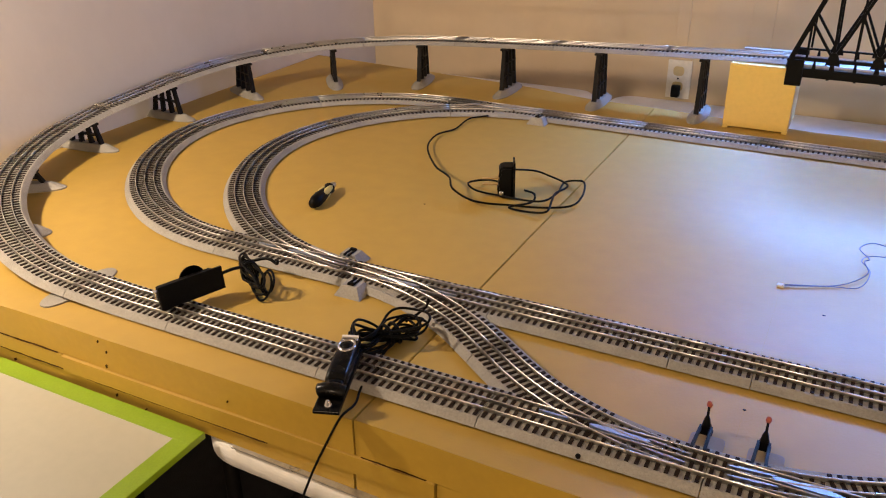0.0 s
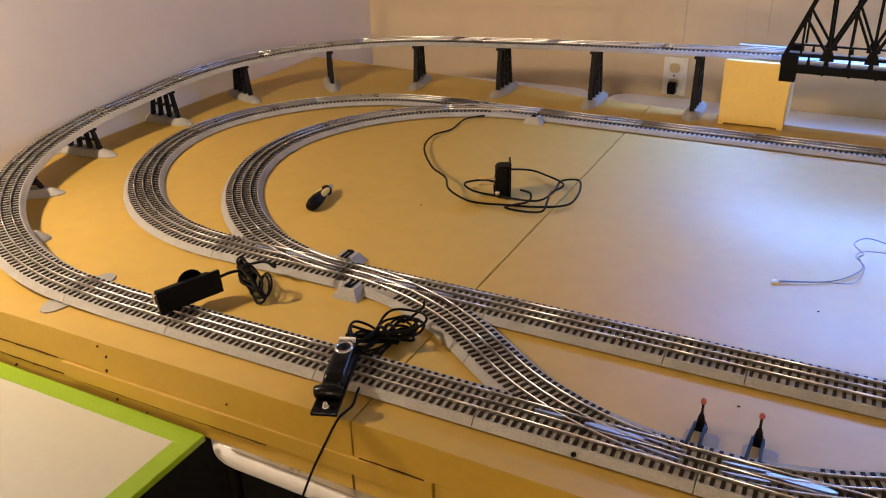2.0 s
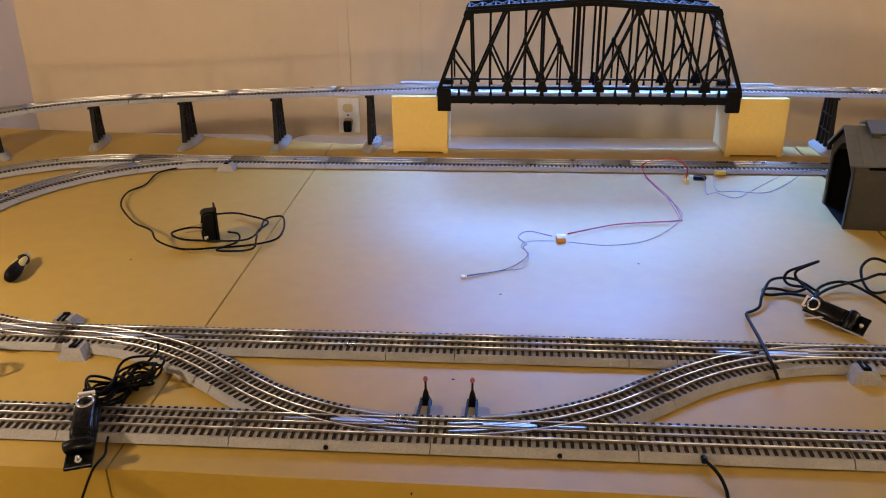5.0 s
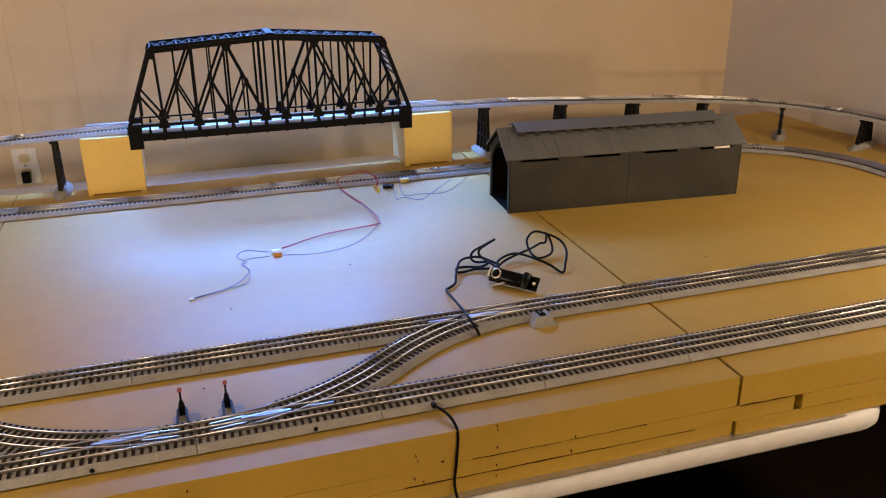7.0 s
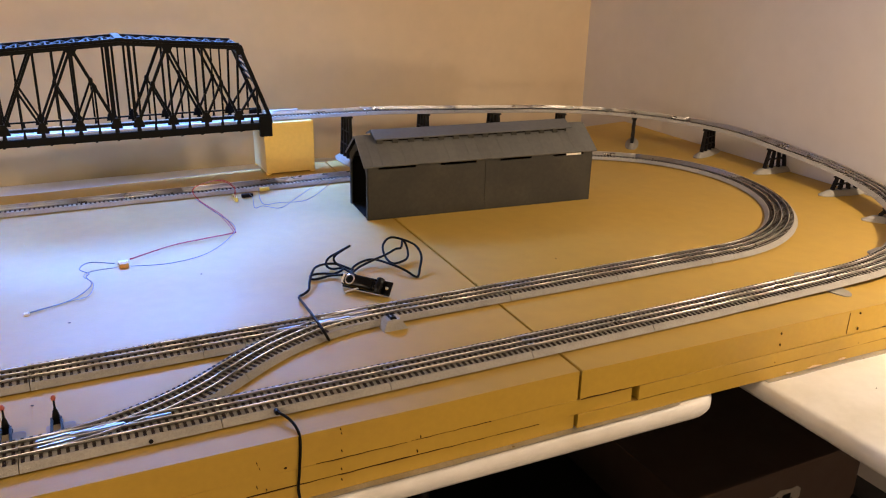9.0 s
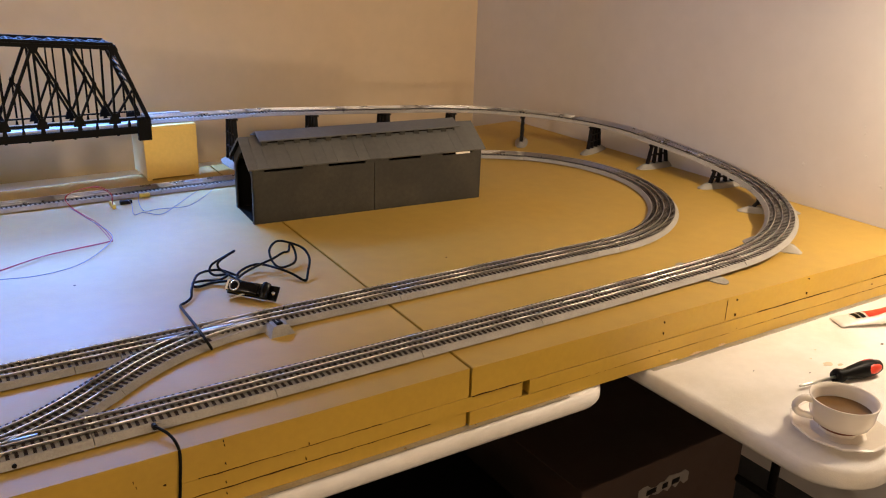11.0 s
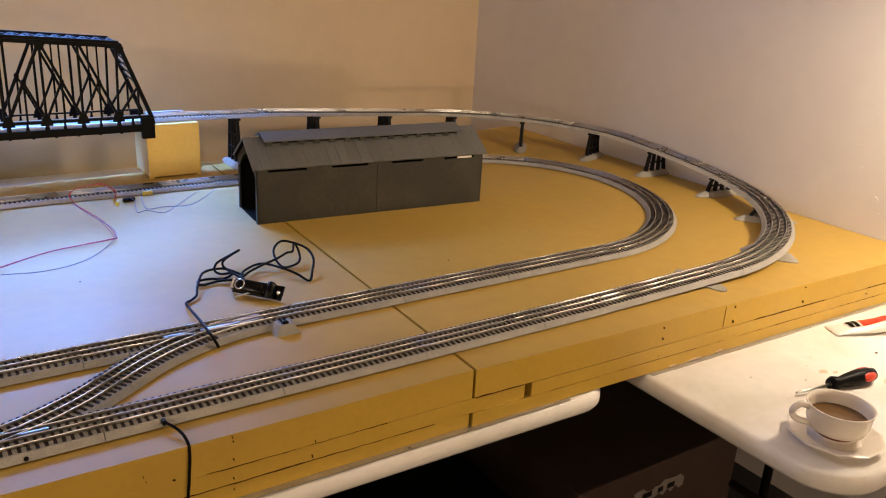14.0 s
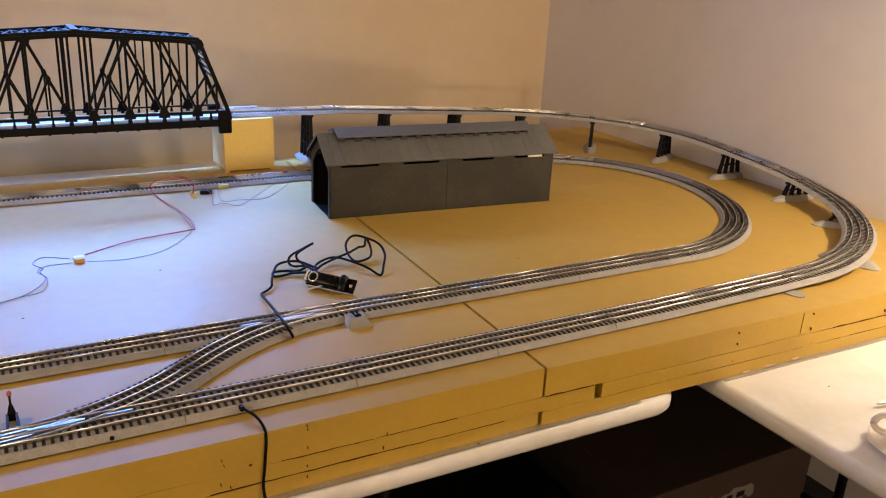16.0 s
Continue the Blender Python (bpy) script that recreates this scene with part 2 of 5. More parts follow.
slab("floor", XL - 0.1, XR + 0.1, YF - 0.1, YB + 0.1, -0.05, 0.0, FLOOR, "dark grey carpeted basement floor", "floor")
slab("wall_back", XL - 0.1, XR + 0.1, YB, YB + 0.1, 0.0, 2.4, WALL, "cream painted plaster wall behind the railway", "wall")
slab("wall_left", XL - 0.1, XL, YF, YB, 0.0, 2.4, WALL_SIDE, "off-white plaster side wall beside the railway", "wall")
slab("wall_right", XR, XR + 0.1, YF, YB, 0.0, 2.4, WALL_SIDE, "off-white plaster side wall with small dabs of filler", "wall")
slab("wall_front", XL - 0.1, XR + 0.1, YF - 0.1, YF, 0.0, 2.4, WALL, "cream painted plaster wall", "wall")
slab("ceiling", XL - 0.1, XR + 0.1, YF - 0.1, YB + 0.1, 2.4, 2.45, CEIL, "plain ceiling out of view, dulled to cut bounced light", "ceiling")

# ---- foam boards ----
def back_edge(x):
    """The uneven back edge of the foam."""
    keys = [(-1.56, 2.24), (-0.82, 2.165), (-0.6, 2.115), (-0.4, 2.105), (-0.06, 2.065), (0.11, 2.072), (0.56, 2.10), (1.2, 2.15), (1.7, 2.24), (2.13, 2.30)]
    for (xa, ya), (xb, yb) in zip(keys, keys[1:]):
        if x <= xb:
            return ya + (yb - ya) * (x - xa) / (xb - xa)
    return keys[-1][1]


def foam(name, x0, x1, front, z0, z1, label, skew=(0.0, 0.0)):
    """A board with an uneven front edge; skew: how far each end leans over in x for each metre in y."""
    f0, f1 = front
    bm = bmesh.new()
    n = 40
    fs = [i / n for i in range(n + 1)]

    def end_x(f, y):
        a, b = x0 + skew[0] * (y - 0.68), x1 + skew[1] * (y - 0.68)
        return a + (b - a) * f

    near = [(f, f0 + (f1 - f0) * f + 0.0018 * noise.noise(((x0 + (x1 - x0) * f) * 6, z0 * 30, 3))) for f in fs]
    far = [(f, back_edge(x0 + (x1 - x0) * f)) for f in reversed(fs)]
    prism(bm, [(end_x(f, y), y) for f, y in near + far], z0, z1)
    es = [e for e in bm.edges if abs(e.verts[0].co.z - z1) < 1e-6 and abs(e.verts[1].co.z - z1) < 1e-6]
    bmesh.ops.bevel(bm, geom=es, offset=0.0009, segments=2, affect="EDGES")
    bm.normal_update()
    for f in bm.faces:
        f.material_index = 0 if abs(f.normal.z) > 0.5 else 1
    return tagged(put(name, bm, [TAN, TAN_EDGE]), label, "foam board", "foam boards of the railway base")


def scuff(parent, x, y, z, w, h, material=None):
    """A small dent or mark on a board's front edge."""
    bm = bmesh.new()
    n = 9
    prism(bm, [(0.5 * w * (0.7 + 0.3 * math.sin(k * 2.3 + x * 40)) * math.cos(2 * math.pi * k / n), h * (0.7 + 0.3 * math.cos(k * 1.7 + x * 30)) * math.sin(2 * math.pi * k / n)) for k in range(n)], -0.0012, 0.0030)
    bmesh.ops.transform(bm, matrix=pose(x, y, z, 90), verts=bm.verts)
    part("scuff", bm, material or CRACK, parent)


Z1, Z2 = 0.787, 0.760
TOP_LABEL = "thick foam board painted mustard tan, top layer"
THIN_LABEL = "thin foam board painted mustard tan under the top layer"
LOW_LABEL = "bottom foam strip painted mustard tan on the table"
B_L1 = foam("foam_board", XL + 0.002, -0.4290, (0.686, 0.6905), Z1 + 0.001, Z, TOP_LABEL)
B_M1 = foam("foam_board", -0.4272, 0.7725, (0.6920, 0.6770), Z1 + 0.0004, Z, TOP_LABEL, (0.0, 0.036))
B_R1 = foam("foam_board", 0.7768, XR - 0.002, (0.6755, 0.6470), Z1 + 0.001, Z, TOP_LABEL, (0.036, 0.0))
B_L2 = foam("foam_board", XL + 0.002, -0.9330, (0.6865, 0.6885), Z2 + 0.001, Z1, THIN_LABEL)
B_C2 = foam("foam_board", -0.9305, -0.3190, (0.6840, 0.6885), Z2 + 0.001, Z1, THIN_LABEL)
B_M2 = foam("foam_board", -0.3165, 0.8830, (0.6915, 0.6748), Z2 + 0.0004, Z1, THIN_LABEL)
B_R2 = foam("foam_board", 0.8960, XR - 0.002, (0.6710, 0.6455), Z2 + 0.001, Z1, THIN_LABEL)
B_L3 = foam("foam_board", XL + 0.002, -0.4315, (0.6880, 0.6895), TABLE + 0.002, Z2, LOW_LABEL)
B_M3 = foam("foam_board", -0.4285, 0.7690, (0.6905, 0.6768), TABLE + 0.002, Z2, LOW_LABEL)
B_R3 = foam("foam_board", 0.7745, XR - 0.002, (0.6735, 0.6450), TABLE + 0.002, Z2, LOW_LABEL)


def front_l(x):
    return 0.686 + 0.0045 * (x - XL) / 1.131


def front_m(x):
    return 0.6920 - 0.0150 * (x + 0.4272) / 1.1997


def front_r(x):
    return 0.6755 - 0.0285 * (x - 0.776) / 1.352


for board, fn, marks in ((B_M1, front_m, ((0.247, 0.812, 0.0014, 0.0026), (0.250, 0.803, 0.0012, 0.0020), (0.367, 0.836, 0.0013, 0.0030), (0.368, 0.829, 0.0012, 0.0024), (0.368, 0.800, 0.0014, 0.0030), (0.286, 0.794, 0.0050, 0.0010), (-0.055, 0.826, 0.0030, 0.0016), (-0.10, 0.803, 0.0012, 0.0020), (0.491, 0.792, 0.0016, 0.0026))),
                         (B_M2, front_m, ((0.245, 0.774, 0.0018, 0.0026), (0.258, 0.766, 0.0016, 0.0022), (0.367, 0.770, 0.0016, 0.0026), (0.486, 0.768, 0.0018, 0.0028))),
                         (B_M3, front_m, ((0.367, 0.752, 0.0016, 0.0026),)),
                         (B_R1, front_r, ((1.212, 0.826, 0.0018, 0.0034), (1.213, 0.803, 0.0012, 0.0040), (1.418, 0.798, 0.0014, 0.0050), (1.417, 0.831, 0.0016, 0.0034), (1.650, 0.800, 0.0018, 0.0040), (1.649, 0.834, 0.0018, 0.0018))),
                         (B_R2, front_r, ((1.207, 0.768, 0.0020, 0.0018), (1.428, 0.766, 0.0018, 0.0018), (1.90, 0.774, 0.0100, 0.0014))),
                         (B_L1, front_l, ((-0.838, 0.795, 0.0018, 0.0034), (-0.832, 0.820, 0.0012, 0.0026), (-0.845, 0.834, 0.0014, 0.0024), (-0.62, 0.805, 0.0012, 0.0016), (-1.060, 0.808, 0.0014, 0.0020))),
                         (B_L3, front_l, ((-0.830, 0.748, 0.0020, 0.0028), (-1.045, 0.746, 0.0018, 0.0026), (-0.775, 0.741, 0.0022, 0.0014)))):
    for x, z, w, h in marks:
        scuff(board, x, fn(x), z, w, h)
for x, w, h in ((1.25, 0.028, 0.0030), (1.315, 0.040, 0.0022), (1.39, 0.022, 0.0028)):
    scuff(B_R3, x, front_r(x) - 0.0016, 0.7385, w, h, PINK_FOAM)
bm = bmesh.new()
box(bm, 1.3898, 1.3904, front_r(1.39) - 0.0006, front_r(1.39) + 0.002, Z1 + 0.004, Z - 0.004)
part("joint", bm, CRACK, B_R1)


def crack(parent, x0, x1, f0, f1, z, thick, seed):
    """A thin, wandering dark gap between two layers of foam, tapering out at its ends."""
    rc = random.Random(seed)
    n = max(4, int((x1 - x0) / 0.012))
    up, down = [], []
    for i in range(n + 1):
        f = i / n
        x = x0 + (x1 - x0) * f
        zz = z + rc.uniform(-0.0006, 0.0006)
        h = thick * (0.15 + 0.85 * min(1.0, 6 * f, 6 * (1 - f))) * rc.uniform(0.15, 0.7)
        up.append((x, zz + h / 2))
        down.append((x, zz - h / 2))
    bm = bmesh.new()
    rings = [[bm.verts.new((x, f0 + (f1 - f0) * (x - x0) / (x1 - x0) + d, zz)) for d in (-0.0009, 0.004)] for x, zz in up + down[::-1]]
    m = len(rings)
    for i in range(m):
        a, b = rings[i], rings[(i + 1) % m]
        bm.faces.new((a[0], b[0], b[1], a[1]))
    for i in range(n):
        bm.faces.new((rings[i][0], rings[i + 1][0], rings[m - 2 - i][0], rings[m - 1 - i][0]))
    part("crack", bm, CRACK, parent)


for board, fn, runs in ((B_R1, front_r, ((0.778, 0.880, 0.7878, 0.0030), (1.49, 1.62, 0.7878, 0.0030), (1.62, 1.74, 0.7878, 0.0012), (1.90, 2.05, 0.7878, 0.0014))),
                        (B_R2, front_r, ((0.93, 1.10, 0.7602, 0.0010), (1.10, 1.32, 0.7602, 0.0016), (1.36, 1.52, 0.7602, 0.0016), (1.55, 1.74, 0.7602, 0.0020), (1.80, 2.06, 0.7602, 0.0018))),
                        (B_M1, front_m, ((0.330, 0.470, 0.7874, 0.0006), (0.475, 0.545, 0.7874, 0.0014), (0.545, 0.612, 0.7874, 0.0006))),
                        (B_M2, front_m, ((0.23, 0.345, 0.7608, 0.0010), (0.345, 0.49, 0.7605, 0.0020), (0.49, 0.62, 0.7602, 0.0015), (0.62, 0.70, 0.7602, 0.0008))),
                        (B_L1, front_l, ((-1.50, -1.20, 0.7878, 0.0018), (-1.20, -0.94, 0.7878, 0.0030))),
                        (B_L2, front_l, ((-1.50, -1.10, 0.7605, 0.0018), (-1.10, -0.935, 0.7605, 0.0030))),
                        (B_C2, lambda x: front_l(x) - 0.003, ((-0.90, -0.76, 0.7605, 0.0018), (-0.76, -0.56, 0.7605, 0.0012))),
                        (B_C2, front_m, ((-0.42, -0.330, 0.7876, 0.0011),))):
    for x0, x1, z, thick in runs:
        crack(board, x0, x1, fn(x0) - 0.0006, fn(x1) - 0.0006, z, thick, int(x0 * 1000))
for x, y in ((0.045, 1.19), (1.02, 1.12), (-0.02, 0.915), (0.30, 1.33), (-0.66, 1.30), (1.20, 1.05), (-0.95, 1.02)):
    bm = bmesh.new()
    prism(bm, [(x + 0.0022 * math.cos(k), y + 0.0016 * math.sin(k)) for k in range(6)], Z - 0.001, Z + 0.0006)
    part("speck", bm, SEAM, B_M1)
bm = bmesh.new()
box(bm, -0.0202, -0.0198, 0.86, 1.86, Z - 0.001, Z + 0.0003)
part("crease", bm, TAN_EDGE, B_M1)

# ---- track ----
R48, R36 = 0.533, 0.455
Y_OUT, Y_IN = 0.779, 0.996
Y_INB = Y_IN + 2 * R36
Y_OUTB = 2.090
HALF_S = Y_OUTB - Y_OUT - 2 * R48
X_CR, X_CL = 1.546, -0.972
GRADE = [(-0.45, 0), (-0.1, 0.006), (0, 0.009), (0.69, 0.046), (0.915, 0.068), (1.165, 0.085), (1.8, 0.109), (2.12, 0.127), (2.46, 0.145), (2.8, 0.150), (3.62, 0.150), (3.84, 0.143), (4.14, 0.131), (4.48, 0.114), (5.0, 0.094), (5.30, 0.081), (5.50, 0.068), (5.62, 0.057), (6.30, 0.006), (6.45, 0)]


def rise(s):
    if s <= GRADE[0][0] or s >= GRADE[-1][0]:
        return 0.0
    for (a, za), (b, zb) in zip(GRADE, GRADE[1:]):
        if s <= b:
            return za + (zb - za) * (s - a) / (b - a)
    return 0.0


def outer(s):
    """The outer loop: x, y, z, heading at s metres, counter-clockwise from the right end of the front straight."""
    q = R48 * math.pi / 2
    z = Z + rise(s)
    if s < 0:
        return X_CR + s, Y_OUT, z, 0.0
    if s < q:
        a = s / R48
        return X_CR + R48 * math.sin(a), Y_OUT + R48 - R48 * math.cos(a), z, a
    s -= q
    if s < HALF_S:
        return X_CR + R48, Y_OUT + R48 + s, z, math.pi / 2
    s -= HALF_S
    if s < q:
        a = s / R48
        return X_CR + R48 * math.cos(a), Y_OUTB - R48 + R48 * math.sin(a), z, math.pi / 2 + a
    s -= q
    if s < X_CR - X_CL:
        return X_CR - s, Y_OUTB, z, math.pi
    s -= X_CR - X_CL
    if s < q:
        a = s / R48
        return X_CL - R48 * math.sin(a), Y_OUTB - R48 + R48 * math.cos(a), z, math.pi + a
    s -= q
    if s < HALF_S:
        return X_CL - R48, Y_OUTB - R48 - s, z, 1.5 * math.pi
    s -= HALF_S
    if s < q:
        a = s / R48
        return X_CL - R48 * math.cos(a), Y_OUT + R48 - R48 * math.sin(a), z, 1.5 * math.pi + a
    s -= q
    return X_CL + s, Y_OUT, z, 2 * math.pi


def straight(x0, x1, y, z=Z):
    return [(x0, y, z, 0.0), (x1, y, z, 0.0)]


def arc(cx, cy, r, a0, a1, z=Z, steps=None, slip=None):
    """Points on a circle from angle a0 to a1 (degrees), with the heading along it; slip: drift of the centre in x at an
    angle, fitted to the camera's view.
    """
    n = steps or max(3, int(abs(a1 - a0) / 3))
    turn = 90 if a1 > a0 else -90
    return [(cx + (slip(a) if slip else 0.0) + r * math.cos(radians(a)), cy + r * math.sin(radians(a)), z, radians(a + turn)) for a in (a0 + (a1 - a0) * i / n for i in range(n + 1))]


def ease(f):
    f = min(1.0, max(0.0, f))
    return f * f * (3 - 2 * f)


SLIP = 0.034


def slip_left(a):
    return -SLIP * ease((235.0 - a) / 70.0)


def slip_right(a):
    return -0.024 + 0.054 * ease((a + 70.0) / 118.0)


BED = [(-0.0280, 0.0), (-0.0280, 0.0030), (-0.0400, 0.0030), (-0.0325, 0.0108), (-0.0312, 0.0118), (0.0312, 0.0118), (0.0325, 0.0108), (0.0400, 0.0030), (0.0280, 0.0030), (0.0280, 0.0)]
PITCH = 0.0106


def rail_profile(u, drop=0.0):
    half = [(0.0008, 0.0122), (0.0005, 0.0148), (0.0008, 0.0160), (0.0008, 0.0170), (0.0003, 0.0178)]
    return [(u - a, h - drop) for a, h in half] + [(u + a, h - drop) for a, h in reversed(half)]


def along(line):
    """Cumulative lengths of a line."""
    d = [0.0]
    for p, q in zip(line, line[1:]):
        d.append(d[-1] + math.dist(p[:3], q[:3]))
    return d


def at_length(line, d, s):
    for i in range(len(d) - 1):
        if s <= d[i + 1] + 1e-9:
            f = (s - d[i]) / max(1e-9, d[i + 1] - d[i])
            return tuple(a + (b - a) * f for a, b in zip(line[i], line[i + 1]))
    return line[-1]


def tie_mesh():
    bm = bmesh.new()
    w, h = 0.0024, 0.0300
    frustum(bm, (-w, w, -h, h), (-w * 0.9, w * 0.9, -h * 0.97, h * 0.97), 0.010, 0.0131)
    bmesh.ops.recalc_face_normals(bm, faces=bm.faces)
    me = bpy.data.meshes.new("tie")
    bm.to_mesh(me)
    bm.free()
    me.materials.append(TIE)
    return me


TIE_MESH = tie_mesh()


def ties(parent, line, skip=0.0, drop=0.0):
    """Sleepers along a line, each an object on one shared mesh."""
    d = along(line)
    count = max(1, round((d[-1] - skip) / PITCH))
    step = (d[-1] - skip) / count
    for k in range(count):
        x, y, z, a = at_length(line, d, skip + (k + 0.5) * step)
        ob = new("tie", TIE_MESH)
        ob.parent = parent
        ob.matrix_basis = pose(x, y, z - drop, 0, 0, math.degrees(a))


def bed_mesh(bm, line, gap=0.0006):
    d = along(line)
    cut = [at_length(line, d, gap)] + [p for p, s in zip(line, d) if gap < s < d[-1] - gap] + [at_length(line, d, d[-1] - gap)]
    sweep(bm, BED, cut)


RAILS = ("inside_rail", "centre_rail", "outside_rail")


def track(line, name, label, group="track sections"):
    """One clip-together track section."""
    t = thing(name, label, "model track", group)
    bm = bmesh.new()
    bed_mesh(bm, line)
    part("roadbed", bm, ROADBED, t)
    ties(t, line)
    for rn, u in zip(RAILS, (-0.0172, 0.0, 0.0172)):
        bm = bmesh.new()
        sweep(bm, rail_profile(u), line)
        part(rn, bm, RAIL, t, smooth=True)
    return t


STRAIGHT_LABEL = "straight three-rail model track section on grey ballast roadbed"
CURVE_LABEL = "curved three-rail model track section on grey ballast roadbed"
RAISED_LABEL = "raised three-rail model track section on black trestles"


def outer_run(s0, s1, label, name="raised_track"):
    n = max(2, int((s1 - s0) / 0.025))
    track([outer(s0 + (s1 - s0) * i / n) for i in range(n + 1)], name, label)


Q = R48 * math.pi / 2
S_BACK = 2 * Q + HALF_S                    # start of the back straight
S_BR0, S_BR1 = S_BACK + X_CR - 0.64, S_BACK + X_CR + 0.125
S_LEFT = S_BACK + X_CR - X_CL
S_END = S_LEFT + 2 * Q + HALF_S
for k in range(3):
    outer_run(Q * k / 3, Q * (k + 1) / 3, RAISED_LABEL)
    outer_run(Q + HALF_S + Q * k / 3, Q + HALF_S + Q * (k + 1) / 3, RAISED_LABEL)
    outer_run(S_LEFT + Q * k / 3, S_LEFT + Q * (k + 1) / 3, RAISED_LABEL)
    outer_run(S_LEFT + Q + HALF_S + Q * k / 3, S_LEFT + Q + HALF_S + Q * (k + 1) / 3, RAISED_LABEL)
outer_run(Q, Q + HALF_S, RAISED_LABEL)
outer_run(S_LEFT + Q, S_LEFT + Q + HALF_S, RAISED_LABEL)
for k in range(3):
    outer_run(S_BACK + (S_BR0 - 0.001 - S_BACK) * k / 3, S_BACK + (S_BR0 - 0.001 - S_BACK) * (k + 1) / 3, RAISED_LABEL)
    outer_run(S_BR1 + 0.001 + (S_LEFT - S_BR1 - 0.001) * k / 3, S_BR1 + 0.001 + (S_LEFT - S_BR1 - 0.001) * (k + 1) / 3, RAISED_LABEL)


def front_line(x0, x1):
    n = 6
    out = []
    for i in range(n + 1):
        x = x0 + (x1 - x0) * i / n
        s = x - X_CR if x > 0.3 else S_END + x - X_CL
        out.append((x, Y_OUT, Z + rise(s), 0.0))
    return out


SW_L, SW_R = -0.038, -0.038
TH = 36.0
MID = (Y_IN - Y_OUT - 2 * R36 * (1 - math.cos(radians(TH)))) / math.sin(radians(TH))
SPAN = 2 * R36 * math.sin(radians(TH)) + MID * math.cos(radians(TH))
SWI_L, SWI_R = SW_L - SPAN, SW_R + SPAN
LEG = 0.254
xs = [SW_R + LEG + 0.254 * k for k in range(5)] + [X_CR]
for a, b in zip(xs, xs[1:]):
    track(front_line(a, b), "straight_track", STRAIGHT_LABEL)
for a, b in ((X_CL, -0.77), (-0.77, -0.516), (-0.516, SW_L - LEG)):
    track(front_line(a, b), "straight_track", STRAIGHT_LABEL)
xs = [SWI_L + LEG, -0.123, -0.021, 0.233, SWI_R - LEG]
for a, b in zip(xs, xs[1:]):
    track(straight(a, b, Y_IN), "straight_track", STRAIGHT_LABEL)
X_IR, X_IN, X_MID = 1.408, -0.62, -0.874
xs = [SWI_R, SWI_R + 0.254, SWI_R + 0.508, SWI_R + 0.762, X_IR + slip_right(-90)]
for a, b in zip(xs, xs[1:]):
    track(straight(a, b, Y_IN), "straight_track", STRAIGHT_LABEL)
xs = [X_IN - SLIP + 0.254 * k for k in range(9)] + [X_IR + slip_right(90)]
for a, b in zip(xs, xs[1:]):
    track(straight(a, b, Y_INB), "straight_track", STRAIGHT_LABEL)
YC = Y_IN + R36
for k in range(4):
    track(arc(X_IR, YC, R36, -90 + 45 * k, -45 + 45 * k, slip=slip_right), "curved_track", CURVE_LABEL)
    track(arc(X_MID, YC, R36, 90 + 45 * k, 135 + 45 * k, slip=slip_left), "curved_track", CURVE_LABEL)
for k in range(3):
    track(arc(X_IN, YC, R36, 120 + 40 * k, 160 + 40 * k, slip=slip_left), "curved_track", CURVE_LABEL)


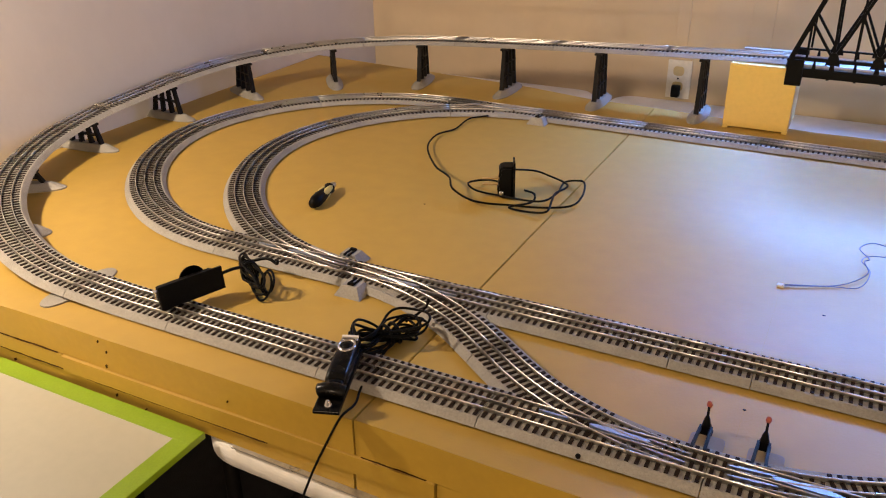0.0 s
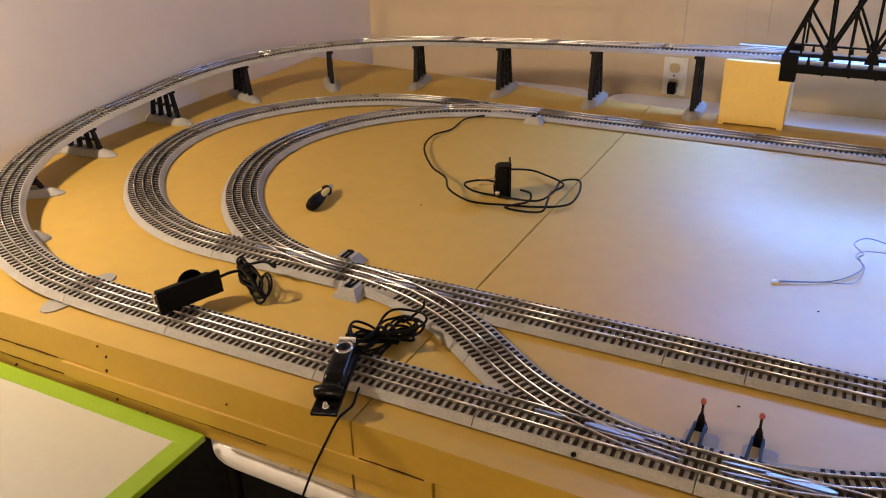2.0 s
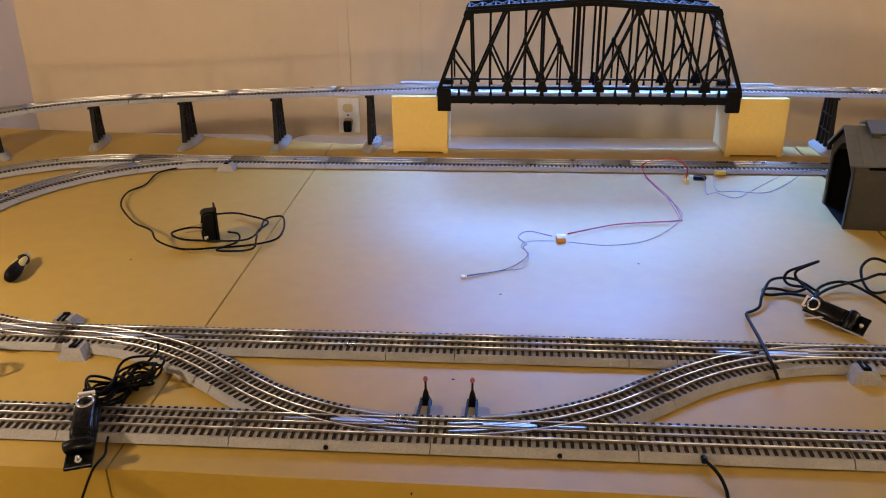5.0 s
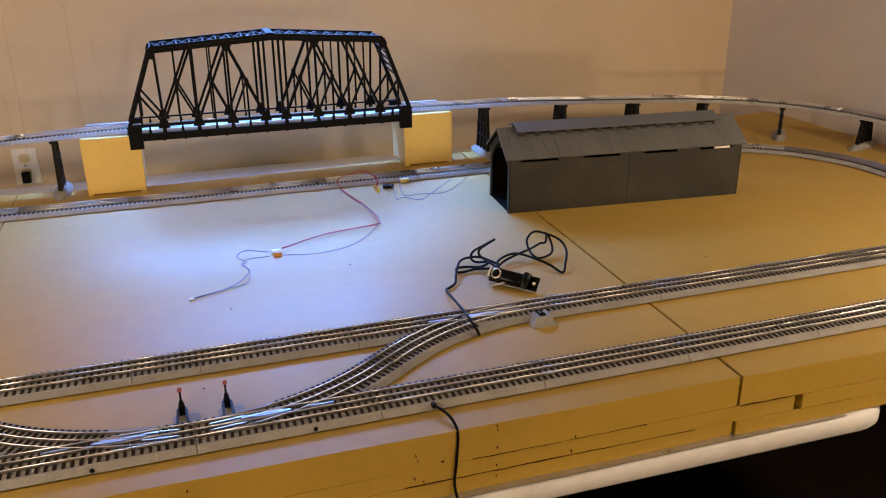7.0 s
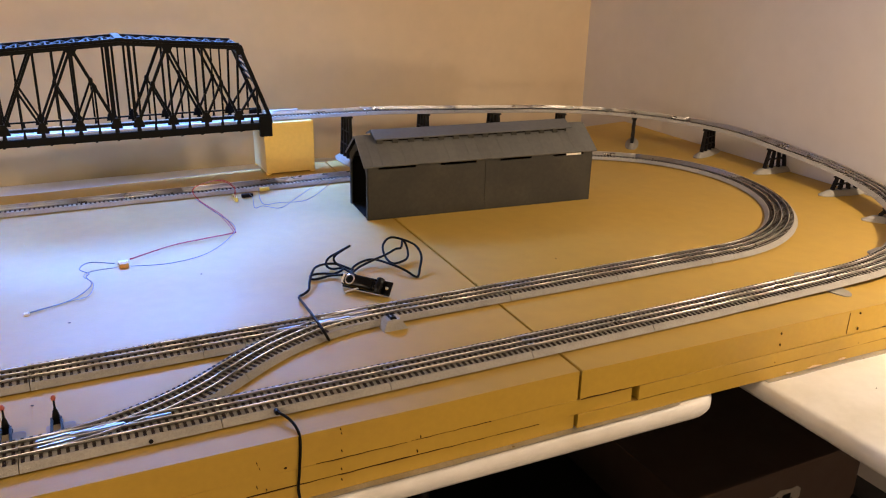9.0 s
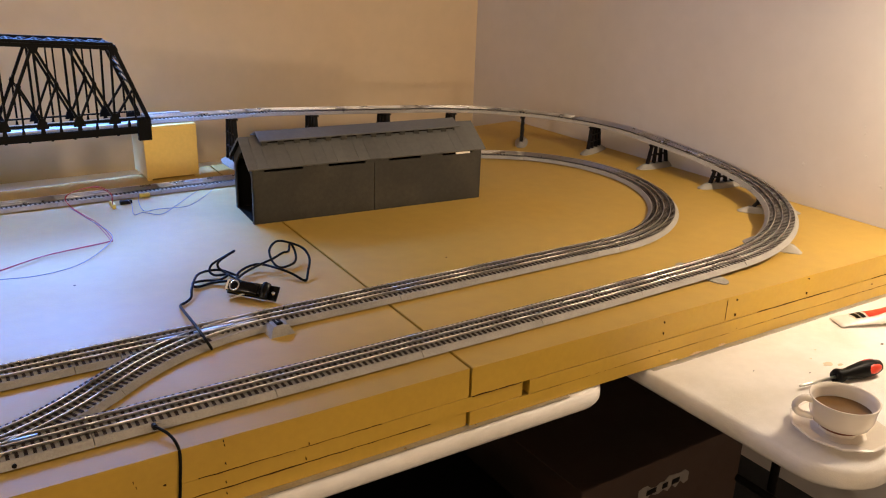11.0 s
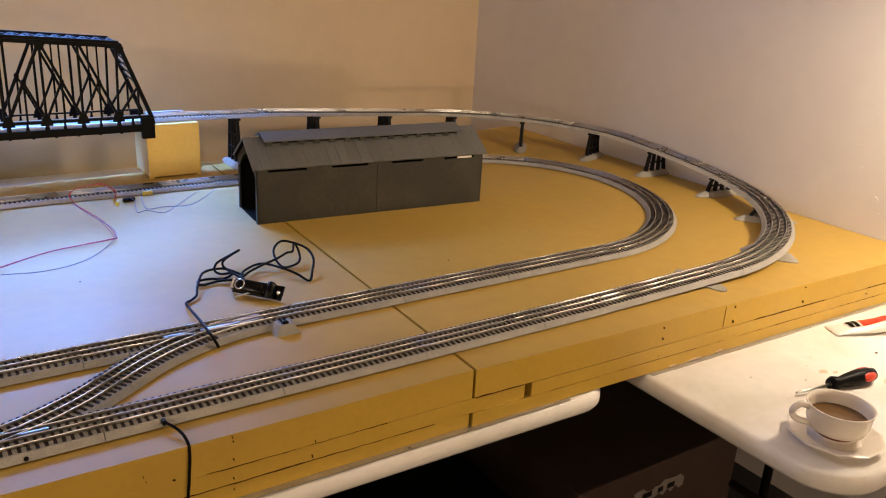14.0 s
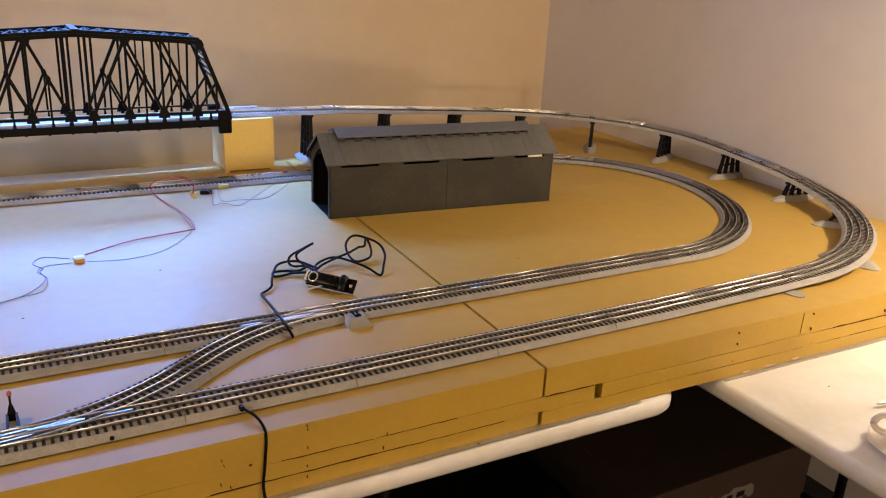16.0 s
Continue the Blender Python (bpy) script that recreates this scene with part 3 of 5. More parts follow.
# ---- switches ----
def switch(line_straight, line_curve, motor, label):
    """A track switch: the straight leg, the curved leg and its motor box."""
    t = thing("track_switch", label, "track switch", "track switches")
    bm = bmesh.new()
    bed_mesh(bm, line_straight)
    part("roadbed", bm, ROADBED, t)
    bm = bmesh.new()
    bed_mesh(bm, [(x, y, z - 0.0004, a) for x, y, z, a in line_curve])
    part("branch_roadbed", bm, ROADBED, t)
    ties(t, line_straight)
    ties(t, line_curve, 0.12, 0.0003)
    for rn, u in zip(RAILS, (-0.0172, 0.0, 0.0172)):
        bm = bmesh.new()
        sweep(bm, rail_profile(u), line_straight)
        part(rn, bm, RAIL_DARK if u == 0 else RAIL, t, smooth=True)
        bm = bmesh.new()
        sweep(bm, rail_profile(u, 0.0003), line_curve)
        part("branch_rail", bm, RAIL, t, smooth=True)
    d = along(line_curve)
    x, y, z, a = line_straight[0]
    ex, ey = line_curve[-1][:2]
    side = 1 if (ey - y) * math.cos(a) - (ex - x) * math.sin(a) > 0 else -1
    for s, u, l, w in ((0.098, 0.0085, 0.070, 0.0075), (0.176, 0.0085, 0.036, 0.0030)):
        bm = bmesh.new()
        prism(bm, [(l / 2 * (abs(math.cos(q)) ** 0.6) * math.copysign(1, math.cos(q)), w / 2 * math.sin(q)) for q in (2 * math.pi * (k + 0.5) / 20 for k in range(20))], 0.0132, 0.0168)
        bmesh.ops.transform(bm, matrix=pose(x, y, z, 0, 0, math.degrees(a)) @ Matrix.Translation((s, side * u, 0)), verts=bm.verts)
        part("frog_plate", bm, CHROME_DULL, t, "metal plate tinted blue for the cool light on it")
    for s, u, w, l, mt, nm in ((0.045, -0.008, 0.0035, 0.05, RAIL_DARK, "point_blade"), (0.045, 0.008, 0.0035, 0.05, RAIL_DARK, "point_blade"), (0.105, 0.0, 0.008, 0.05, RAIL_DARK, "contact_plate"), (0.165, 0.0, 0.004, 0.030, RAIL_DARK, "guard_rail")):
        x, y, z, a = at_length(line_curve, d, s)
        bm = bmesh.new()
        out = [(l / 2 * math.cos(k * math.pi / 8), w / 2 * math.sin(k * math.pi / 8)) for k in range(16)]
        prism(bm, out, 0.0132, 0.0166)
        bmesh.ops.transform(bm, matrix=pose(x, y, z, 0, 0, math.degrees(a)) @ Matrix.Translation((0, u, 0)), verts=bm.verts)
        part(nm, bm, mt, t)
    if motor:
        mx, my, side = motor
        bm = bmesh.new()
        frustum(bm, (-0.023, 0.023, -0.002, 0.030), (-0.013, 0.013, -0.002, 0.021), 0.0, 0.0165)
        m = pose(mx, my, Z, 0, 0, 180 if side < 0 else 0)
        bmesh.ops.transform(bm, matrix=m, verts=bm.verts)
        box_ob = part("motor_box", bm, ROADBED, t)
        for u in (-0.004, 0.004):
            bm = bmesh.new()
            box(bm, u - 0.0016, u + 0.0016, -0.006, 0.018, 0.0155, 0.0185, m=m)
            part("lever_slot", bm, BLACK, box_ob)
        bm = bmesh.new()
        box(bm, -0.005, 0.005, 0.013, 0.018, 0.0155, 0.0205, 0.001, m=m)
        part("lever", bm, BLACK, box_ob)
    return t


SW_LABEL = "model track switch with shiny rails and grey roadbed"


def branch(cx, cy, a0, a1, tail):
    """The curved leg with half of the short straight between two switches."""
    line = arc(cx, cy, R36, a0, a1)
    x, y, z, a = line[-1]
    return line + [(x + math.cos(a) * tail, y + math.sin(a) * tail, z, a)]


switch([(SW_L, Y_OUT, Z, math.pi), (SW_L - LEG, Y_OUT, Z, math.pi)], branch(SW_L, Y_OUT + R36, -90, -90 - TH, MID / 2), None, SW_LABEL)
switch([(SW_R, Y_OUT, Z, 0), (SW_R + LEG, Y_OUT, Z, 0)], branch(SW_R, Y_OUT + R36, -90, -90 + TH, MID / 2), None, SW_LABEL)
switch([(SWI_L, Y_IN, Z, 0), (SWI_L + LEG, Y_IN, Z, 0)], branch(SWI_L, Y_IN - R36, 90, 90 - TH, MID / 2), (-0.594, Y_IN - 0.034, -1), SW_LABEL)
switch([(SWI_R, Y_IN, Z, math.pi), (SWI_R - LEG, Y_IN, Z, math.pi)], branch(SWI_R, Y_IN - R36, 90, 90 + TH, MID / 2), (0.560, Y_IN - 0.034, -1), SW_LABEL)
switch([(X_IN, Y_IN, Z, math.pi), (X_MID, Y_IN, Z, math.pi)], arc(X_IN, YC, R36, 270, 240), (-0.655, Y_IN + 0.036, 1), SW_LABEL)
switch([(X_IN - SLIP, Y_INB, Z, math.pi), (X_MID - SLIP, Y_INB, Z, math.pi)], arc(X_IN, YC, R36, 90, 120, slip=slip_left), (-0.650, Y_INB - 0.036, -1), SW_LABEL)

# ---- trestle piers ----
def pier(s):
    """A black trestle bent on a grey foot, across the outer loop at s."""
    x, y, z, a = outer(s)
    h = z - Z
    m = pose(x, y, Z, 0, 0, math.degrees(a))
    t = thing("trestle_pier" if h > 0.02 else "low_track_foot", "black plastic trestle pier on a grey sloped foot" if h > 0.02 else "small grey sloped foot under the rising track", "trestle pier", "trestle piers")
    foot = 0.0145 if h > 0.03 else max(0.004, h - 0.002)
    wide = 0.084 if h > 0.03 else 0.068
    bm = bmesh.new()
    rings = []
    for across, long, zz in ((0.022, wide, 0.0), (0.0225, wide, 0.0025), (0.012, wide * 0.72, foot * 0.92), (0.010, wide * 0.68, foot)):
        rings.append([bm.verts.new((across * math.copysign(abs(math.cos(q)) ** 0.8, math.cos(q)), long * math.copysign(abs(math.sin(q)) ** 0.85, math.sin(q)), zz)) for q in (2 * math.pi * (k + 0.5) / 24 for k in range(24))])
    bm.faces.new(rings[0][::-1])
    bm.faces.new(rings[-1])
    for r0, r1 in zip(rings, rings[1:]):
        for k in range(24):
            bm.faces.new((r0[k], r0[(k + 1) % 24], r1[(k + 1) % 24], r1[k]))
    bmesh.ops.transform(bm, matrix=m, verts=bm.verts)
    part("foot", bm, PIER_GREY, t)
    if h <= 0.02:
        return
    top = h - 0.006
    bm = bmesh.new()
    box(bm, -0.009, 0.009, -0.036, 0.036, top, h - 0.0005, 0.001, m=m)
    part("cap", bm, SOOT, t)
    for lo_v, hi_v in ((-0.042, -0.031), (-0.0145, -0.0105), (0.0145, 0.0105), (0.042, 0.031)):
        bm = bmesh.new()
        frustum(bm, (-0.0055, 0.0055, lo_v - 0.0038, lo_v + 0.0038), (-0.0045, 0.0045, hi_v - 0.0034, hi_v + 0.0034), foot - 0.001, top)
        bmesh.ops.transform(bm, matrix=m, verts=bm.verts)
        part("leg", bm, SOOT, t)
    levels = [foot + (top - foot) * f for f in ((0.5,) if h < 0.08 else (0.33, 0.66))]
    for lv in levels:
        w = 0.040 - 0.010 * (lv - foot) / (top - foot)
        bm = bmesh.new()
        box(bm, -0.0062, 0.0062, -w - 0.003, w + 0.003, lv - 0.0012, lv + 0.0012, m=m)
        part("brace", bm, SOOT, t)


def s_back(x):
    return S_BACK + X_CR - x


for s in [s_back(0.89) - 0.259 * k for k in range(9)] + [0.195, -0.098] + [s_back(-0.315) + 0.2565 * k for k in range(11)]:
    pier(s)


# ---- yellow blocks ----
def abutment(x0, x1):
    t = thing("bridge_abutment", "yellow painted block carrying the end of the bridge", "block", "bridge abutments")
    bm = bmesh.new()
    frustum(bm, (x0, x1, 2.020, 2.160), (x0 - 0.002, x1 + 0.002, 2.028, 2.155), Z + 0.004, Z + 0.1495)
    bm.normal_update()
    es = [e for e in bm.edges]
    bmesh.ops.bevel(bm, geom=es, offset=0.0015, segments=2, affect="EDGES")
    bm.normal_update()
    for f in bm.faces:
        f.material_index = 1 if abs(f.normal.x) > 0.7 else 0
    put("body", bm, [YELLOW, CREAM], t)
    for fx in (x0 + 0.006, x1 - 0.006):
        for fy in (2.026, 2.154):
            bm = bmesh.new()
            box(bm, fx - 0.006, fx + 0.006, fy - 0.008, fy + 0.006, Z, Z + 0.006, 0.001)
            part("foot", bm, YELLOW, t)
    return t


abutment(-0.247, -0.103)
abutment(0.620, 0.764)
for x0, x1 in ((-0.236, -0.128), (0.645, 0.752)):
    t = thing("approach_plate", "thin grey plate beside the rails at the bridge end", "plate", "approach plates")
    bm = bmesh.new()
    box(bm, x0, x1, Y_OUTB + 0.036, Y_OUTB + 0.052, Z + 0.1500, Z + 0.166, 0.001)
    part("plate", bm, ROADBED, t)

# ---- truss bridge ----
BX0, BX1, BY0, BY1 = -0.125, 0.640, 2.032, 2.148
G0, G1 = 0.977, 1.016
BC = (BX0 + BX1) / 2
bridge = thing("truss_bridge", "black plastic through-truss railway bridge with arched top chord", "bridge")
K = (BX1 - BX0) / 483.0


def bx(px, side):
    """Along the bridge from its left end, mirrored for the right half."""
    return BX0 + K * px if side < 0 else BX1 - K * px


def top_z(px):
    return 1.203 + 0.020 * min(1, max(0, (px - 48) / 193.0))


def truss(y):
    def member(name, a, b, w=0.0055, h=0.006):
        bm = bmesh.new()
        bar(bm, (a[0], y, a[1]), (b[0], y, b[1]), h, w)
        part(name, bm, BRIDGE_BLACK, bridge)

    for side in (-1, 1):
        b = [bx(p, side) for p in (0, 56, 112, 168, 224)]
        t1, t2, t3, t4 = [(bx(p, side), top_z(p)) for p in (48, 110, 168, 232)]
        end = (b[0], G1 - 0.01)
        member("end_post", end, (t1[0], t1[1] + 0.004), 0.010, 0.010)
        member("top_chord", t1, (BC, top_z(241)), 0.010, 0.012)
        member("vertical", (b[1], G1), (bx(52, side), t1[1]), 0.0055)
        for q in (112, 168, 220, 229):
            member("vertical", (bx(q, side), G1), (bx(q, side), top_z(q)), 0.0055)
        m1 = ((t2[0] + b[1]) / 2, (t2[1] + G1) / 2)
        m2 = ((t3[0] + b[2]) / 2, (t3[1] + G1) / 2)
        m3 = ((t3[0] + b[4]) / 2, (t3[1] + G1) / 2)
        m0 = (end[0] + 0.45 * (t1[0] - end[0]), end[1] + 0.45 * (t1[1] - end[1]))
        member("diagonal", t2, (b[1], G1), 0.0065, 0.007)
        member("diagonal", t3, (b[2], G1), 0.0065, 0.007)
        member("diagonal", t3, (b[4], G1), 0.0075, 0.008)
        member("sub_diagonal", m0, (b[1], G1))
        member("sub_diagonal", m1, (b[2], G1))
        member("sub_diagonal", m2, (b[3], G1))
        member("sub_diagonal", m3, (b[3], G1))
        for mm in (m0, m1, m2, m3):
            member("hanger", (mm[0], G1), mm, 0.0045, 0.005)
        member("strut", (m1[0], m1[1]), (m1[0], top_z(82)), 0.004, 0.004)
        member("strut", (m2[0], m2[1]), (m2[0], top_z(140)), 0.004, 0.004)
        for c, r in ((m1, 0.0055), (m2, 0.0055), (m3, 0.0065), (t3, 0.013), (t1, 0.012)):
            bm = bmesh.new()
            prism(bm, [(r * math.cos(k * math.pi / 3), r * 1.3 * math.sin(k * math.pi / 3)) for k in range(6)], -0.0045, 0.0045)
            bmesh.ops.transform(bm, matrix=pose(c[0], y, c[1] - (0.006 if c in (t1, t3) else 0), 90), verts=bm.verts)
            part("gusset", bm, BRIDGE_BLACK, bridge)
        for q in b[1:]:
            bm = bmesh.new()
            out = [(-0.015, 0), (0.015, 0), (0.011, 0.016), (0.005, 0.028), (-0.005, 0.028), (-0.011, 0.016)]
            prism(bm, out, -0.0045, 0.0045)
            bmesh.ops.transform(bm, matrix=pose(q, y, G1 - 0.012, 90), verts=bm.verts)
            part("gusset", bm, BRIDGE_BLACK, bridge)
    # side girder with a row of openings
    low = y < Y_OUTB
    for z0, z1 in ((G0 - 0.004, G0 + 0.016), (G1 - 0.006, G1 + 0.001)):
        bm = bmesh.new()
        box(bm, BX0, BX1, y - 0.004, y + 0.004, z0, z1 if low or z0 < G0 else z1 - 0.003, 0.0008)
        part("girder_flange", bm, BRIDGE_BLACK, bridge)
    for side in (-1, 1):
        for a, b2 in ((-2, 8), (32, 34), (54, 58), (84, 86), (110, 114), (140, 142), (166, 170), (196, 198), (222, 226)):
            bm = bmesh.new()
            xa, xb = sorted((bx(a, side), bx(b2, side)))
            prism(bm, [(xa - 0.003, 0.014), (xb + 0.003, 0.014), (xb, G1 - G0 - 0.004), (xa, G1 - G0 - 0.004)], -0.003, 0.003)
            bmesh.ops.transform(bm, matrix=pose(0, y, G0, 90), verts=bm.verts)
            part("web_plate", bm, BRIDGE_BLACK, bridge)
    for side in (-1, 1):
        bm = bmesh.new()
        xa, xb = sorted((bx(-2, side), bx(20, side)))
        box(bm, xa, xb, y - 0.008, y + 0.008, 0.953, G1 - 0.004, 0.002)
        part("end_shoe", bm, BRIDGE_BLACK, bridge)


truss(BY0)
truss(BY1)
for k in range(14):
    x = BX0 + 0.03 + (BX1 - BX0 - 0.06) * k / 13
    bm = bmesh.new()
    box(bm, x - 0.003, x + 0.003, BY0 - 0.004, BY1 + 0.004, G0 - 0.006, G0 + 0.004)
    part("floor_beam", bm, BRIDGE_BLACK, bridge)
bm = bmesh.new()
box(bm, BX0, BX1, BY0 + 0.02, BY1 - 0.02, G0 + 0.005, Z + 0.1575)
part("deck", bm, CHROME_DULL, bridge, "bridge deck plate tinted blue for the cool light on it")
for u in (-0.0172, 0.0, 0.0172):
    bm = bmesh.new()
    sweep(bm, rail_profile(u), [(BX0, Y_OUTB, Z + 0.1475, 0), (BX1, Y_OUTB, Z + 0.1475, 0)])
    part("bridge_rail", bm, RAIL, bridge, "bright metal rail on the bridge deck", smooth=True)
bm = bmesh.new()
box(bm, BC - 0.010, BC + 0.010, BY0 - 0.003, BY1 + 0.003, top_z(241) + 0.002, top_z(241) + 0.0145, 0.001)
part("joint_plate", bm, BRIDGE_BLACK, bridge)
# lattice bracing along the top
stations = [48 + (241 - 48) * k / 9 for k in range(10)]
for side in (-1, 1):
    for a, b2 in zip(stations, stations[1:]):
        for ya, yb in ((BY0, BY1), (BY1, BY0)):
            bm = bmesh.new()
            bar(bm, (bx(a, side), ya, top_z(a) + 0.008), (bx(b2, side), yb, top_z(b2) + 0.008), 0.0035, 0.003)
            part("top_lattice", bm, BRIDGE_BLACK, bridge)
    for a in stations:
        bm = bmesh.new()
        bar(bm, (bx(a, side), BY0, top_z(a) + 0.006), (bx(a, side), BY1, top_z(a) + 0.006), 0.004, 0.006)
        part("top_strut", bm, BRIDGE_BLACK, bridge)
    for y in (BY0, BY1):
        bm = bmesh.new()
        bar(bm, (bx(48, side), y, top_z(48) + 0.008), (BC, y, top_z(241) + 0.008), 0.006, 0.010)
        part("top_rail", bm, BRIDGE_BLACK, bridge)
    for k in range(5):
        f0, f1 = 0.45 + k * 0.11, 0.45 + (k + 1) * 0.11
        p0 = (bx(48 * f0, side), G1 + (top_z(48) - G1) * f0)
        p1 = (bx(48 * f1, side), G1 + (top_z(48) - G1) * f1)
        for ya, yb in ((BY0, BY1), (BY1, BY0)):
            bm = bmesh.new()
            bar(bm, (p0[0], ya, p0[1]), (p1[0], yb, p1[1]), 0.003, 0.003)
            part("portal_lattice", bm, BRIDGE_BLACK, bridge)

# ---- engine shed ----
SHED = pose(0.737, 1.522, Z, 0, 0, -4.7)
SL, SD, SH, SR = 0.624, 0.158, 0.139, 0.055
shed = thing("engine_shed", "dark grey plastic engine shed with raised roof vent and open end", "engine shed")


def shed_part(name, bm, material, label=""):
    bmesh.ops.transform(bm, matrix=SHED, verts=bm.verts)
    return part(name, bm, material, shed, label)


W = 0.004
SLOTS = ((0.045, 0.20), (0.305, 0.46), (0.565, 0.71), (0.81, 0.955))
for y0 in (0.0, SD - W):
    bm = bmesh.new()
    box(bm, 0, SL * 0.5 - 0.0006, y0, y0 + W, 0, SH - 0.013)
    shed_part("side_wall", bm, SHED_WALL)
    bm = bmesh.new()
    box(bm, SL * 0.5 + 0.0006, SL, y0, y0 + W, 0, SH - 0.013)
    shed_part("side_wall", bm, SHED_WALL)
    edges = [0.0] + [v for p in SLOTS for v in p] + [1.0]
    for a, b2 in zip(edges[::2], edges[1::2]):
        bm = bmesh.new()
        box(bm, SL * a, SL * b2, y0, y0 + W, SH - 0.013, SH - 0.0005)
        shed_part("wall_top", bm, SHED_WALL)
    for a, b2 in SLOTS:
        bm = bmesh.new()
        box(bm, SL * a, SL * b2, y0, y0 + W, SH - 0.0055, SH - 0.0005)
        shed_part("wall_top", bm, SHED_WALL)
# Pale plate in place of light showing through the last slot.
bm = bmesh.new()
box(bm, SL * 0.875, SL * 0.945, 0.0005, 0.0025, SH - 0.0125, SH - 0.0060)
shed_part("slot_plate", bm, WHITE_CONN, "pale plate standing in for light through the wall slot")
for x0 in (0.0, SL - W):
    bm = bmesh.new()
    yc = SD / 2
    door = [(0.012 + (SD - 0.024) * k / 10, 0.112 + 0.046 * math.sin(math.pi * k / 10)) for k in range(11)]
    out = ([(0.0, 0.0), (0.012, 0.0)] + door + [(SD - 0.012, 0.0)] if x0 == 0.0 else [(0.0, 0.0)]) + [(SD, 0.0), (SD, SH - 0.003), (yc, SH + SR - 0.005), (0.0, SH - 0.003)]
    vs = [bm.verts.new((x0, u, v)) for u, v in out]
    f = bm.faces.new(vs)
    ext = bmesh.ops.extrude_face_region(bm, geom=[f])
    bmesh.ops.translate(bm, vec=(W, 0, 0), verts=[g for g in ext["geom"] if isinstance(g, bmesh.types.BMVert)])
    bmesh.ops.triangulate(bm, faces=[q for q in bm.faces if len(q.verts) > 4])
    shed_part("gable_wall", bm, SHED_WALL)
slope = math.atan2(SR, SD / 2)
run = (SD / 2 + 0.006) / math.cos(slope)
for sgn in (-1, 1):
    n = 22
    widths = [1 + 0.35 * noise.noise((k * 1.7, sgn, 0.3)) for k in range(n)]
    tot, x = sum(widths), -0.010
    for k in range(n):
        w = widths[k] / tot * (SL + 0.020)
        bm = bmesh.new()
        box(bm, x + 0.0002, x + w - 0.0002, 0, run, -0.002, 0.002)
        bmesh.ops.transform(bm, matrix=Matrix.Translation((0, yc, SH + SR + 0.00025 * (k % 3))) @ Matrix.Rotation(math.pi if sgn < 0 else 0, 4, "Z") @ Matrix.Rotation(-slope, 4, "X"), verts=bm.verts)
        if sgn < 0:
            bmesh.ops.translate(bm, vec=(2 * x + w, 0, 0), verts=bm.verts)
        shed_part("roof_strip", bm, SHED_ROOF)
        x += w
# Black layer under the strips, paints shade into the roof seams.
for sgn in (-1, 1):
    bm = bmesh.new()
    box(bm, -0.008, SL + 0.008, 0.002, run - 0.002, -0.0042, -0.0022)
    bmesh.ops.transform(bm, matrix=Matrix.Translation((0, yc, SH + SR)) @ Matrix.Diagonal((1, sgn, 1, 1)) @ Matrix.Rotation(-slope, 4, "X"), verts=bm.verts)
    shed_part("roof_lining", bm, SHADE_BLACK)
MX0, MX1 = 0.040, SL - 0.055
mslope = math.atan2(0.014, 0.036)
for sgn in (-1, 1):
    for k in range(13):
        a = MX0 + (MX1 - MX0) * k / 13
        bm = bmesh.new()
        box(bm, a, a + (MX1 - MX0) / 13 * 0.36, yc + sgn * 0.026 - 0.0015, yc + sgn * 0.026 + 0.0015, SH + SR - 0.024, SH + SR + 0.0005)
        shed_part("vent_panel", bm, SHED_WALL)
    bm = bmesh.new()
    box(bm, MX0 - 0.008, MX1 + 0.008, 0, 0.043, -0.0015, 0.0015)
    bmesh.ops.transform(bm, matrix=Matrix.Translation((0, yc, SH + SR + 0.0125)) @ Matrix.Diagonal((1, sgn, 1, 1)) @ Matrix.Rotation(-mslope, 4, "X"), verts=bm.verts)
    shed_part("vent_roof", bm, SHED_ROOF)
# Black core in place of the shade below the vent roof.
bm = bmesh.new()
box(bm, MX0 + 0.004, MX1 - 0.004, yc - 0.022, yc + 0.022, SH + SR - 0.012, SH + SR - 0.001)
shed_part("vent_core", bm, SHADE_BLACK)
# Black linings and floor make the inside of the shed look unlit.
for y0, y1 in ((W + 0.0005, W + 0.0015), (SD - W - 0.0015, SD - W - 0.0005)):
    bm = bmesh.new()
    box(bm, W + 0.001, SL - W - 0.001, y0, y1, 0.0, SH - 0.014)
    shed_part("inner_lining", bm, SHADE_BLACK)
bm = bmesh.new()
box(bm, SL - W - 0.002, SL - W - 0.0005, W + 0.002, SD - W - 0.002, 0.0, SH - 0.003)
shed_part("inner_lining", bm, SHADE_BLACK)
bm = bmesh.new()
box(bm, 0.002, SL - W, W + 0.002, SD - W - 0.002, 0.0004, 0.002)
shed_part("shed_floor", bm, SHADE_BLACK)
for x0 in (MX0, MX1 - 0.003):
    bm = bmesh.new()
    vs = [bm.verts.new((x0, yc + u, SH + SR + v)) for u, v in ((-0.026, -0.025), (0.026, -0.025), (0.026, 0.0005), (0, 0.0105), (-0.026, 0.0005))]
    f = bm.faces.new(vs)
    ext = bmesh.ops.extrude_face_region(bm, geom=[f])
    bmesh.ops.translate(bm, vec=(0.003, 0, 0), verts=[g for g in ext["geom"] if isinstance(g, bmesh.types.BMVert)])
    shed_part("vent_end", bm, SHED_WALL)


# ---- tables ----
def rounded(x0, x1, y0, y1, r, n=6):
    out = []
    for cx, cy, a0 in ((x1 - r, y1 - r, 0), (x0 + r, y1 - r, 90), (x0 + r, y0 + r, 180), (x1 - r, y0 + r, 270)):
        for k in range(n + 1):
            a = radians(a0 + 90 * k / n)
            out.append((cx + r * math.cos(a), cy + r * math.sin(a)))
    return out


